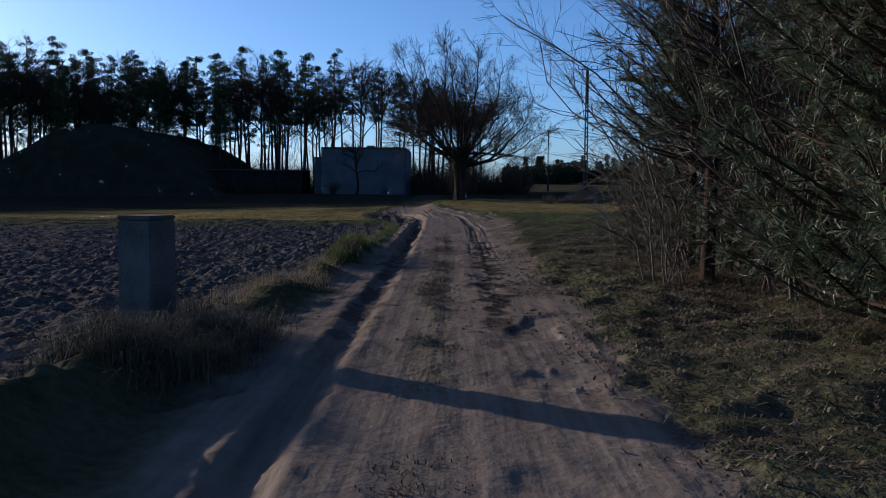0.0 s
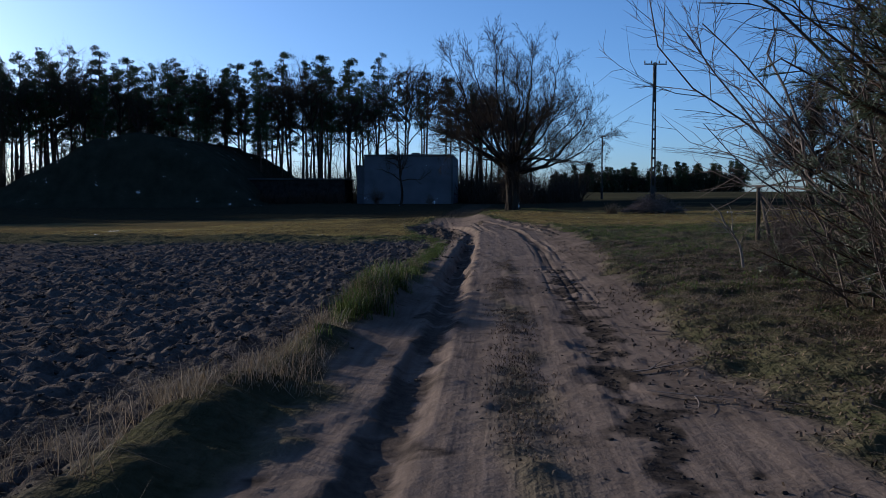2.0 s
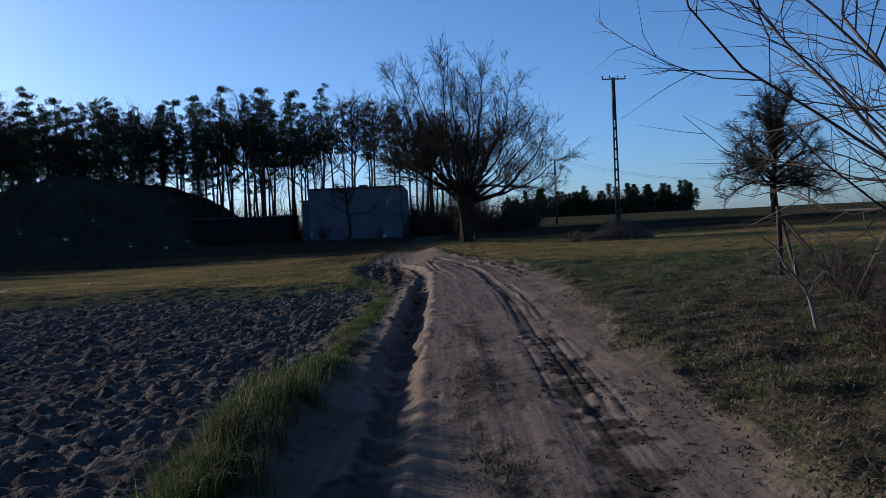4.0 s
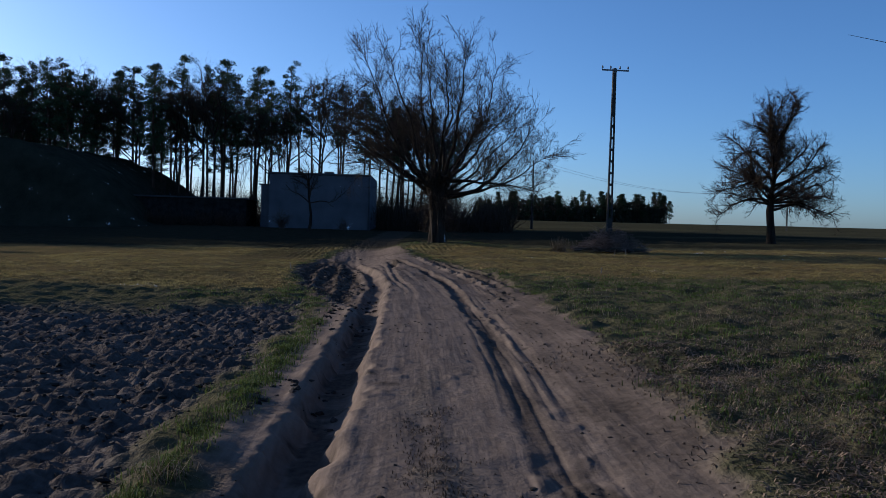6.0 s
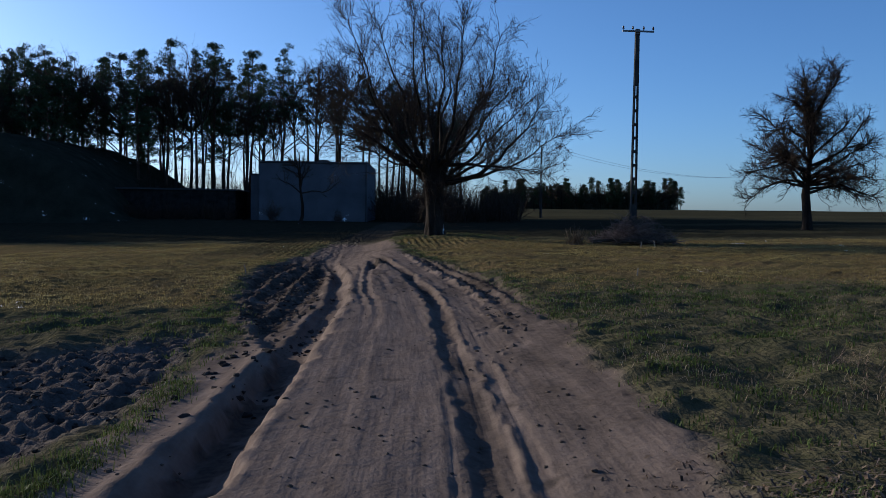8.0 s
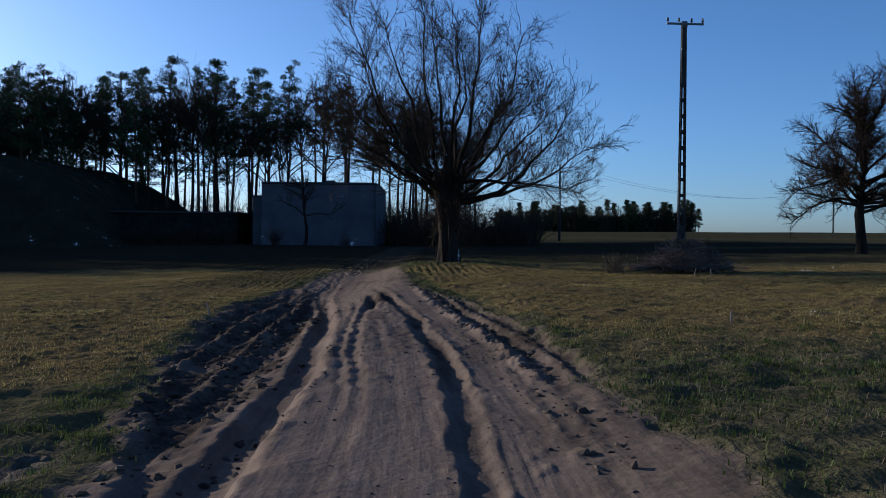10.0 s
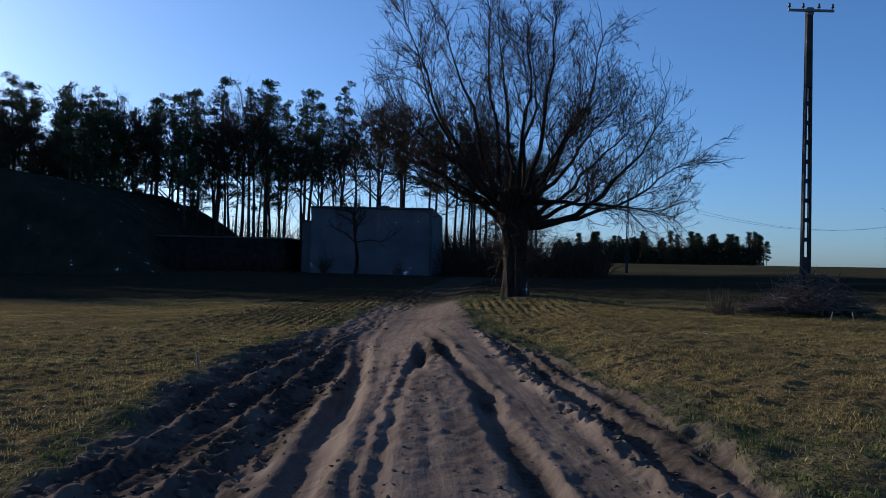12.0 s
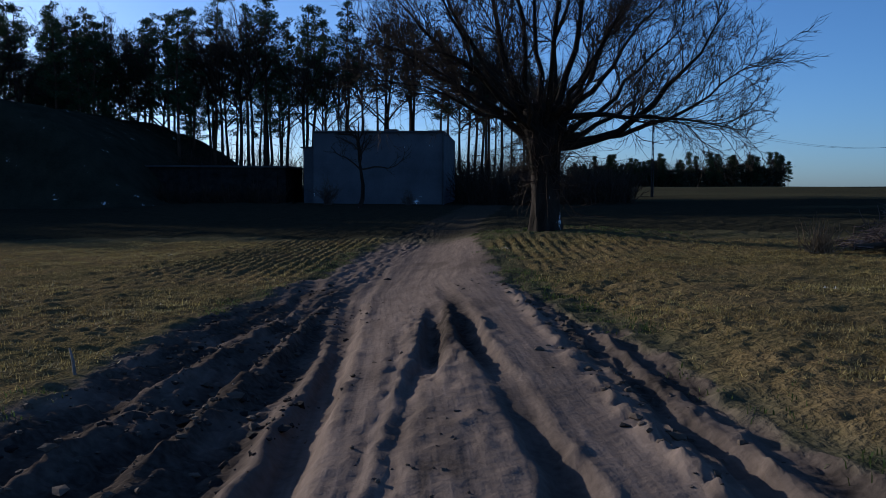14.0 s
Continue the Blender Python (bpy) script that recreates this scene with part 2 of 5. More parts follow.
M_DRY = material("dry_grass", [(0.098, 0.076, 0.052), (0.25, 0.20, 0.142)], 2, 12, 0.7, 0.0, island=0.4, translucent=0.25, spec=0.05)
M_GREEN = material("green_grass", [(0.0375, 0.055, 0.015), (0.0875, 0.1125, 0.03375)], 2, 12, 0.6, 0.0, island=0.4, translucent=0.3, spec=0.05)
M_BROWN = material("brown_stalks", [(0.055, 0.040, 0.029), (0.19, 0.14, 0.10)], 2, 12, 0.8, 0.0, island=0.45)
M_DEADWOOD = material("bleached_deadwood", [(0.12, 0.105, 0.09), (0.26, 0.235, 0.205)], 3, 25, 0.85, 0.2)
# dry weed blades darkened to hold the backlit shade by the pillar
M_WEED_SHADED = material("dead_weed", [(0.034, 0.030, 0.021), (0.11, 0.092, 0.064)], 2, 12, 0.8, 0.0, island=0.5)
M_BRUSH = material("brushwood", [(0.07, 0.052, 0.045), (0.19, 0.145, 0.125)], 3, 20, 0.8, 0.0, island=0.4)
M_CROP = material("sprouts", [(0.155, 0.110, 0.045), (0.175, 0.168, 0.045), (0.31, 0.255, 0.095)], 0.6, 6, 0.6, 0.0, island=0.4, translucent=0.3, spec=0.05)
# white plaster with the wood's deep shade put into its colour
M_PLASTER_SHADED = material("white_plaster", [(0.070, 0.072, 0.082), (0.096, 0.099, 0.111), (0.112, 0.115, 0.127)], 0.6, 9, 0.9, 0.2)
M_CONCRETE = material("concrete", [(0.04972, 0.04972, 0.04862), (0.0884, 0.0873, 0.0845), (0.1271, 0.1249, 0.1216)], 2.5, 45, 0.9, 0.5, vary=0.1)
# darker copy of the concrete, so sunlit poles still read as silhouettes
M_POLE = material("silhouette_concrete", [(0.021, 0.021, 0.0204), (0.039, 0.0384, 0.0372), (0.06, 0.0588, 0.057)], 2.5, 45, 0.9, 0.5, spec=0.1)
M_DARKROOF = material("roof_felt", [(0.035, 0.035, 0.037), (0.07, 0.07, 0.072)], 1.2, 25, 0.9, 0.3)
M_STEEL = material("zinc_steel", [(0.07, 0.0735, 0.077), (0.112, 0.1155, 0.119)], 3, 40, 0.5, 0.1, spec=0.5)
M_WOOD = material("weathered_wood", [(0.0378, 0.0294, 0.02184), (0.084, 0.0693, 0.0525)], 3, 40, 0.9, 0.6, stretch=(1, 1, 0.15))
M_CERAMIC = material("insulator_ceramic", [(0.045, 0.025, 0.018), (0.07, 0.038, 0.025)], 4, 20, 0.35, 0.0, spec=0.4)
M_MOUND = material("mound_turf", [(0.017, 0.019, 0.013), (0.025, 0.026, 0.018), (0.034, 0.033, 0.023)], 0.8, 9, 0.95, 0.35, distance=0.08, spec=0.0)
M_SHED = material("dark_boards", [(0.0096, 0.0096, 0.0096), (0.0288, 0.0272, 0.0256)], 2, 20, 0.9, 0.4, spec=0.0)
M_FARWOOD = material("far_undergrowth", [(0.03, 0.034, 0.02), (0.065, 0.06, 0.04)], 0.3, 3, 0.95, 0.6, distance=0.3, spec=0.0)

# ---- the land ----
ROAD_Y = [-60, 0, 12, 18, 25, 30, 34, 38, 42, 46, 50, 55, 60, 70, 85, 100]
ROAD_X = [-0.1, -0.12, -0.05, 0.0, 0.08, -0.1, -0.65, -1.15, -1.75, -2.3, -2.35, -2.6, -2.8, -2.8, -2.0, -1.5]
ROAD_W = [1.3, 1.30, 1.38, 1.5, 1.82, 1.9, 2.25, 2.5, 2.5, 2.05, 1.7, 1.5, 1.4, 1.3, 1.3, 1.3]
TRENCH_Y, TRENCH_L = [14, 18, 22, 28, 31, 34, 38, 41, 46], [-1.22, -1.2, -1.16, -1.22, -2.05, -2.75, -3.45, -3.95, -4.1]
# each wheel track: places along the way, its line, half width and depth
RUTS = [
    ([0, 12, 15, 19, 22, 26, 28, 33, 38, 41, 44.6, 47, 54], [-0.86, -0.84, -0.82, -0.9, -1.0, -1.0, -1.04, -1.10, -1.54, -1.88, -2.40, -2.75, -3.3], [0.13, 0.13, 0.14, 0.18, 0.2, 0.2, 0.2, 0.17, 0.16, 0.15, 0.16, 0.2, 0.2],
     [0.05, 0.06, 0.06, 0.07, 0.06, 0.06, 0.06, 0.09, 0.11, 0.11, 0.09, 0.05, 0.02]),
    ([0, 17, 23.4, 24.6, 25.8, 28.7, 31.3, 34.1, 36.8, 38, 39.8, 41.9, 44, 48], [0.55, 0.6, 0.66, 0.71, 0.69, 0.57, 0.54, 0.37, 0.02, -0.06, -0.35, -0.69, -0.92, -1.5], 0.12,
     [0.0, 0.006, 0.012, 0.075, 0.035, 0.03, 0.05, 0.08, 0.08, 0.09, 0.03, 0.12, 0.08, 0.0]),
    ([0, 29, 32, 35, 37.9, 39.1, 43.5, 47], [1.5, 1.5, 1.46, 1.25, 0.93, 0.70, 0.33, -0.2], 0.10, [0.0, 0.0, 0.02, 0.04, 0.06, 0.06, 0.05, 0.02]),
    ([0, 26, 31, 34, 36, 37.3, 40.5, 46, 52], [-1.7, -1.75, -1.75, -1.78, -1.89, -2.03, -2.28, -2.9, -3.5], 0.18, [0.0, 0.0, 0.03, 0.07, 0.10, 0.10, 0.08, 0.05, 0.0]),
    ([0, 39.5, 41, 43.5, 45.5], [-1.0, -1.0, -1.03, -1.22, -1.4], 0.12, [0.0, 0.0, 0.13, 0.12, 0.0]),
    ([0, 29, 31.6, 34.8, 38.5, 40.8, 46], [-0.2, -0.25, -0.35, -0.74, -0.98, -1.18, -1.6], 0.06, [0.0, 0.0, 0.02, 0.03, 0.035, 0.03, 0.0]),
    ([0, 29, 31.6, 34.8, 38.5, 40.8, 46], [-0.36, -0.41, -0.51, -0.91, -1.14, -1.33, -1.75], 0.05, [0.0, 0.0, 0.015, 0.02, 0.025, 0.02, 0.0]),
    ([0, 29, 32, 36, 39, 42, 46], [1.85, 1.85, 1.8, 1.52, 1.1, 0.75, 0.2], 0.12, [0.0, 0.0, 0.03, 0.05, 0.05, 0.04, 0.0]),
    ([0, 35, 39, 41, 44, 48], [-2.6, -2.6, -2.76, -2.95, -3.1, -3.4], 0.12, [0.0, 0.0, 0.06, 0.065, 0.05, 0.0]),
    ([0, 34, 38, 42, 46, 50], [-2.9, -2.9, -3.3, -3.65, -3.6, -3.7], 0.16, [0.0, 0.0, 0.06, 0.07, 0.05, 0.0]),
    ([0, 19, 21, 24, 27, 30], [0.95, 0.92, 0.92, 0.98, 0.9, 0.85], 0.07, [0.0, 0.0, 0.008, 0.012, 0.012, 0.0]),
]


def way_line(y):
    """The line along which the wheels run."""
    return np.interp(y, [0, 20, 26, 30, 34, 38, 41, 44, 48, 60], [0, 0.02, -0.02, -0.15, -0.42, -0.82, -1.2, -1.62, -2.2, -2.8])


def zones(x, y):
    """Sand, soil and crop shares of the land."""
    xc, hw = np.interp(y, ROAD_Y, ROAD_X), np.interp(y, ROAD_Y, ROAD_W)
    wob = 0.16 * fbm(x * 0.9, y * 0.9, 3) + 0.10 * fbm(x * 4, y * 4, 5, 2)
    d = np.abs(x - xc) - hw + wob
    sand = 1 - smooth(d, -0.12, 0.14)
    # a grassy strip between the wheels on the first stretch
    strip = np.exp(-((x + 0.12) / 0.19) ** 2) * smooth(y, 3, 6) * (1 - smooth(y, 17, 24)) * 0.6
    sand = sand * (1 - strip * smooth(fbm(x * 3, y * 1.2, 11), -0.3, 0.5))
    w2 = 1.0 * fbm(x * 0.45, y * 0.45, 21) + 0.5 * fbm(x * 1.6, y * 1.6, 22, 2)
    rim = np.interp(y, [0, 8, 12, 16, 20, 28], [2.5, 2.3, 2.0, 1.9, 1.8, 1.95])
    end = 28.2 + 0.25 * np.clip(x + 6, -8, 4)
    soil = smooth(-x + 0.25 * w2, rim - 0.15, rim + 0.25) * (1 - smooth(y + w2, end - 1.0, end + 1.2)) * smooth(y, -30, -25)
    cropl = smooth(-x - np.interp(y, [30, 34, 38, 44, 48, 56], [2.4, 2.9, 3.7, 4.2, 4.0, 4.3]) + 0.25 * w2, 0.1, 0.7) * smooth(y + w2, 31, 34) * (1 - smooth(y + 0.3 * w2, 61.2, 62.6))
    cropr = smooth(x - (xc + hw + 0.15) + 0.2 * w2, 0, 0.6) * smooth(y + w2 + 0.04 * x, 33, 36) * (1 - smooth(y - 0.05 * x, 54, 57))
    return sand, soil, np.clip(cropl + cropr, 0, 1)


def litter_shade_zone(x, y):
    """Leaf litter on the verge, and painted shade before the wood, round the bend and by the pillar."""
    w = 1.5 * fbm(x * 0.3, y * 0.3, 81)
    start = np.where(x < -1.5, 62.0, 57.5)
    # painted shade of the weeds beside the gate pillar
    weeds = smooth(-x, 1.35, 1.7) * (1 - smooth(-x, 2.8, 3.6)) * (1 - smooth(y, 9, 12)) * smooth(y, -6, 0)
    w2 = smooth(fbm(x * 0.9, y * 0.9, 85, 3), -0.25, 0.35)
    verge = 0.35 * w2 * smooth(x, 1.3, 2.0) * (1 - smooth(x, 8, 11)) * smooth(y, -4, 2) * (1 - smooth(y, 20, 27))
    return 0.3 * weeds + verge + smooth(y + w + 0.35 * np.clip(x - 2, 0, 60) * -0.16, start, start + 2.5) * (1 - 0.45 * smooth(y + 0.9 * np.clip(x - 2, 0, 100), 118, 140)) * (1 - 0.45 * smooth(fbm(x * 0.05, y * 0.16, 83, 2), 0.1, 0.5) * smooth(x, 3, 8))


def mud_shade_zone(x, y, sand):
    """Wet dark patches that follow the wheel tracks, with rut and ridge shade painted in."""
    m = 0.0
    for line, w, k, far in ((([0, 9, 12, 17, 23], [0.48, 0.50, 0.58, 0.68, 0.8]), 0.19, 1.0, 21.0), (([0, 12, 20, 28], [-0.88, -0.86, -0.95, -1.04]), 0.16, 0.75, 30.0)):
        c = np.interp(y, *line)
        n = 0.9 * fbm(x * 4.5, y * 4.5, 91, 3)
        m = np.maximum(m, k * smooth(np.exp(-((x - c) / w) ** 2) + 0.75 * n, 0.5, 0.85) * (1 - smooth(y, far - 3, far)) * smooth(y, 5, 9))
    churn = smooth(fbm(x * 2.0, y * 0.7, 95, 3), 0.25, 0.75) * smooth(y, 28, 33) * (1 - smooth(y, 48, 54))
    side = smooth(-x + np.interp(y, [28, 33, 38, 41, 46], [-1.2, -1.3, -1.8, -2.1, -2.8]), 0.0, 0.3)
    tl = np.interp(y, TRENCH_Y, TRENCH_L)
    tr = np.interp(y, [20, 22, 26.5, 30, 33, 38, 41, 44.6, 47], [-0.80, -0.76, -0.80, -0.88, -0.95, -1.45, -1.78, -2.3, -2.7])
    low = smooth(x, tl - 0.05, tl + 0.15) * (1 - smooth(x, tr - 0.15, tr + 0.02)) * smooth(y, 17, 22) * (1 - smooth(y, 45, 50))
    mid = np.exp(-((x - np.interp(y, RUTS[1][0], RUTS[1][1])) / 0.16) ** 2) * smooth(y, 17, 20) * (1 - smooth(y, 44, 48))
    right = smooth(x - np.interp(y, [28, 32.3, 35.7, 39.5, 41.4, 45.7], [1.3, 1.22, 0.94, 0.36, 0.13, -0.33]), 0.05, 0.25) * smooth(y, 31, 34) * (1 - smooth(y, 44, 48))
    centre = smooth(x - np.interp(y, RUTS[5][0], RUTS[5][1]), 0.05, 0.25) * (1 - smooth(x - np.interp(y, RUTS[1][0], RUTS[1][1]), -0.1, 0.1)) * smooth(y, 33, 37) * (1 - smooth(y, 43, 46)) * smooth(fbm((x - way_line(y)) * 5, y * 0.7, 98, 3), -0.35, 0.35)
    lane = smooth(x - np.interp(y, RUTS[1][0], RUTS[1][1]), 0.18, 0.5) * smooth(y, 11, 19) * (1 - smooth(y, 30, 34))
    # damp ground, strengthened to paint the shaded sides of ruts and ridges
    damp_shade = (0.6 * lane + 0.42 * low + 0.95 * right + 0.7 * mid + 1.0 * centre + 0.85 * side * smooth(y, 28, 32) * (1 - smooth(y, 46, 51))) * (0.75 + 0.5 * fbm(x * 3, y * 1.2, 97, 3))
    patchy = 0.4 * smooth(fbm(x * 1.1, y * 0.5, 99, 3), 0.25, 0.9)
    return np.clip(np.maximum(np.maximum(m, damp_shade), np.maximum(0.6 * churn * side, patchy)), 0, 1) * smooth(sand, 0.2, 0.7)


def land_z(x, y, detail=True):
    x, y = np.asarray(x, float), np.asarray(y, float)
    z = 0.24 + 0.0088 * np.clip(y, -5, 60) + 0.0131 * np.clip(y - 60, 0, 260)
    z = z + np.interp(y, [5, 12, 20, 30, 40, 60], [0, 0.08, 0.2, 0.17, 0.1, 0.05]) * smooth(x, 0.8, 2.2)
    z = z + np.interp(y, [5, 12, 20, 30, 38, 45, 60, 75, 90], [0, -0.03, -0.08, -0.12, -0.22, -0.36, -0.38, -0.2, 0]) * smooth(-x, 0.5, 2.6)
    z = z - 0.024 * np.clip(-x - 8, 0, 25) * smooth(y, 30, 58) * (1 - smooth(y, 75, 95)) - 0.12 * smooth(-x, 4, 8) * smooth(y, 48, 60) * (1 - smooth(y, 66, 85))
    z = z + 0.24 * np.exp(-((x - 1.2) / 3.0) ** 2 - ((y - 57.5) / 3.5) ** 2)
    z = z + 0.020 * np.clip(x - 4, 0, 25) + 0.006 * np.clip(x - 40, 0, 400) * smooth(y, 60, 250)
    z = z + 0.10 * fbm(x * 0.06, y * 0.06, 41, 2) * smooth(np.abs(x), 5, 20)
    if not detail:
        return z
    sand, soil, crop = zones(x, y)
    near = 1 - smooth(y, 70, 110)
    on = smooth(sand, 0.1, 0.6)
    u = x - way_line(y)
    for ys, xs, width, depth in RUTS:
        width = np.interp(y, ys, width) if isinstance(width, list) else width
        line = np.interp(y, ys, xs) + 0.028 * vnoise(y * 0.5, y * 0 + width * 50, 9) + 0.025 * vnoise(y * 2.3, x * 2.3, 10) + 0.03 * vnoise(y * 5.5, x * 5.5, 12)
        dep = np.interp(y, ys, depth, right=0.0) * (0.85 + 0.4 * vnoise(y * 0.45, y * 0 + width * 33, 13))
        q = (x - line) / width
        z = z - dep * np.exp(-np.abs(q) ** 4) * on
        shoulder = np.exp(-((np.abs(q) - 1.35) / 0.38) ** 2)
        z = z + 0.20 * dep * shoulder * on * (1 + 0.9 * fbm(x * 5, y * 3, 57, 2))
        # lug prints pressed across the track
        z = z + 0.009 * np.sin(y * 40 + 2.2 * q) * np.exp(-q ** 4) * smooth(dep, 0.03, 0.09) * smooth(vnoise(y * 0.35, y * 0 + 7.7, 14), -0.2, 0.3)
    # the sunken muddy side of the track
    tl = np.interp(y, TRENCH_Y, TRENCH_L)
    tr = np.interp(y, [20, 22, 26.5, 30, 33, 38, 41, 44.6, 47], [-0.80, -0.76, -0.80, -0.88, -0.95, -1.45, -1.78, -2.3, -2.7])
    wob = 0.05 * fbm(x * 1.3, y * 1.3, 25, 3) + 0.06 * fbm(x * 5.5, y * 4.5, 26, 2)
    z = z - np.interp(y, [26, 31, 36], [0.15, 0.08, 0.05]) * smooth(x - tl + wob, -0.04, 0.10) * (1 - smooth(x - tr + wob, -0.07, 0.07)) * smooth(y, 14.5, 19) * (1 - smooth(y, 44, 49)) * on
    # long fine grooves of passing wheels, and small unevenness
    z = z + sand * near * (0.007 * vnoise(u * 9, y * 0.22, 15) + 0.009 * fbm(u * 2.0, y * 0.6, 17, 2) + 0.004 * fbm(x * 5, y * 4, 19, 2))
    # narrow grooves that tyres pressed beside the middle track
    gu = x - np.interp(y, [12, 17, 25, 30], [0.62, 0.66, 0.74, 0.62]) + 0.02 * vnoise(y * 0.7, y * 0 + 2.2, 47)
    z = z - 0.009 * np.clip(np.cos(gu * 2 * np.pi / 0.118), 0, 1) * smooth(gu, -0.3, -0.22) * (1 - smooth(gu, 0.22, 0.34)) * smooth(y, 12, 16) * (1 - smooth(y, 28, 31)) * smooth(vnoise(x * 9, y * 0.4, 48), -0.5, 0.2) * sand
    lump = smooth(vnoise(x * 11, y * 9, 27), 0.45, 0.85)
    z = z + sand * near * 0.014 * lump * smooth(fbm(x * 0.9, y * 0.5, 29, 2), 0.0, 0.5)
    # sharp crests between the sunken tracks
    for ys, xs in (([31, 34, 38, 40, 42, 46], [-2.2, -2.65, -3.05, -3.2, -3.35, -3.3]), ([31, 34, 36, 37, 40, 43, 46], [-1.95, -2.1, -2.25, -2.42, -2.58, -2.8, -3.05])):
        q = (x - np.interp(y, ys, xs) + 0.05 * vnoise(y * 1.1, x * 0 + xs[0], 63) + 0.03 * vnoise(y * 4, x * 4, 64)) / 0.075
        z = z + 0.075 * np.exp(-np.abs(q) ** 1.5) * smooth(y, 30, 34) * (1 - smooth(y, 44, 48)) * (0.9 + 0.5 * vnoise(y * 2.2, x * 0 + 5.5, 66)) * on
    # a thrown-up crest of mud beside the outer track
    crest = np.interp(y, [28, 32.3, 35.7, 39.5, 41.4, 45.7], [1.3, 1.22, 0.94, 0.36, 0.13, -0.33])
    z = z + 0.042 * np.exp(-((x - crest) / 0.08) ** 2) * smooth(y, 31, 34) * (1 - smooth(y, 44, 47)) * (1 + 1.3 * fbm(x * 7, y * 5, 59, 3))
    # churned mud at the track's sides further on
    churn = sand * smooth(y, 27, 33) * near * np.clip(smooth(-x + np.interp(y, [28, 33, 38, 41, 46], [-1.2, -1.3, -1.8, -2.1, -2.8]), 0.0, 0.3) + 0.6 * smooth(x - np.interp(y, [30, 36, 40, 46], [1.1, 0.85, 0.3, -0.4]), 0, 0.25), 0, 1)
    ridge = 1 - np.abs(fbm(x * 4.2, y * 0.5, 51, 2)) * 1.8
    z = z + churn * (0.035 * np.clip(ridge, 0, 1) ** 2 + 0.035 * np.abs(fbm(x * 8, y * 5, 53, 2)) - 0.04)
    # crumbled surface of the churned mud
    rough = np.clip(churn + 0.7 * smooth(u, -0.2, 0.0) * (1 - smooth(u, 0.45, 0.65)) * smooth(y, 32, 36) * (1 - smooth(y, 43, 47)) * sand, 0, 1)
    z = z + rough * (0.013 * fbm(x * 9, y * 6, 67, 3) + 0.022 * smooth(vnoise(x * 13, y * 8, 68), 0.35, 0.8))
    # shallow scooped potholes on the first stretch
    pot = smooth(fbm(x * 2.3, y * 1.6, 61, 2), 0.35, 0.8) * np.exp(-((x - 0.7) / 0.45) ** 2) * sand * (1 - smooth(y, 18, 24))
    z = z - 0.03 * pot
    # verge ridge beside the ploughed field
    verge = np.exp(-((x - np.interp(y, [0, 8, 12, 20], [-2.2, -2.0, -1.72, -1.6])) / np.interp(y, [0, 8, 12], [0.40, 0.36, 0.22])) ** 2) * smooth(y, -8, 2) * (1 - smooth(y, 17, 23))
    z = z + np.interp(y, [0, 7, 9, 11, 12.4, 13.2, 15.4, 17, 20], [0.23, 0.20, 0.13, 0.08, 0.10, 0.26, 0.24, 0.14, 0.12]) * verge * (1 + 0.6 * fbm(x * 0.9, y * 0.6, 23))
    # clods thrown up along the edge of the sown land
    edge = x + np.interp(y, [30, 34, 38, 44, 48, 56], [2.55, 3.0, 3.85, 4.35, 4.15, 4.45]) + 0.25 * fbm(x * 0.5, y * 0.5, 65, 2)
    z = z + 0.035 * np.exp(-(edge / 0.2) ** 2) * smooth(y, 35, 39) * (1 - smooth(y, 48, 53)) * (1 + 0.9 * fbm(x * 2.6, y * 2.6, 69, 3))
    clod = 0.6 * np.abs(fbm(x * 2.4, y * 2.4, 31, 2)) + 0.9 * np.abs(fbm(x * 7.2, y * 6.2, 33, 2))
    z = z + soil * (0.08 * clod - 0.11 + 0.04 * smooth(vnoise(x * 10, y * 9, 35), 0.2, 0.8))
    rows = 0.034 * np.sin((x + 0.07 * y) * 2 * np.pi / 0.27) * smooth(y, 47, 54) * (1 - smooth(np.abs(x + 2), 5, 8)) * (1 - 0.6 * smooth(x, 0, 1))
    z = z + crop * near * (rows + 0.024 * fbm(x * 2.8, y * 2.8, 37, 2) + 0.036 * np.abs(fbm(x * 5.5, y * 5.5, 39, 2)) - 0.015)
    rest = np.clip(1 - sand - soil - crop, 0, 1) * near
    z = z + rest * (0.045 * fbm(x * 1.3, y * 1.3, 43, 3) + 0.03 * fbm(x * 4.5, y * 4.5, 45, 2))
    return z


def gz(x, y):
    return float(land_z(np.array([float(x)]), np.array([float(y)]), detail=y < 75)[0])


def spread(parts):
    return np.unique(np.round(np.concatenate(parts), 4))


GX = spread([np.arange(-3.4, 2.4, 0.038), np.arange(0.3, 1.2, 0.022), np.arange(-8, -3.4, 0.052), np.arange(-9, -8, 0.08), np.arange(-14, -9, 0.11), np.arange(2.4, 9, 0.08), np.arange(9, 14, 0.13),
             -14 - 0.12 * (1.085 ** np.arange(0, 78) - 1) / 0.085, 14 + 0.18 * (1.085 ** np.arange(0, 75) - 1) / 0.085])
GY = spread([np.arange(1.0, 47, 0.05), np.arange(47, 66, 0.12), 66 + 0.15 * (1.08 ** np.arange(0, 88) - 1) / 0.08, 1 - 0.10 * (1.13 ** np.arange(0, 38) - 1) / 0.13])
XX, YY = np.meshgrid(GX, GY)
ZZ = land_z(XX, YY)
SAND, SOILF, CROPF = zones(XX, YY)
# the sand fades out where the painted shade of the wood begins
SAND = SAND * (1 - 0.85 * smooth(YY, 57.5, 63)) * smooth(YY, -60, -50)


LITTER_SHADEF, MUD_SHADEF = litter_shade_zone(XX, YY), mud_shade_zone(XX, YY, SAND)


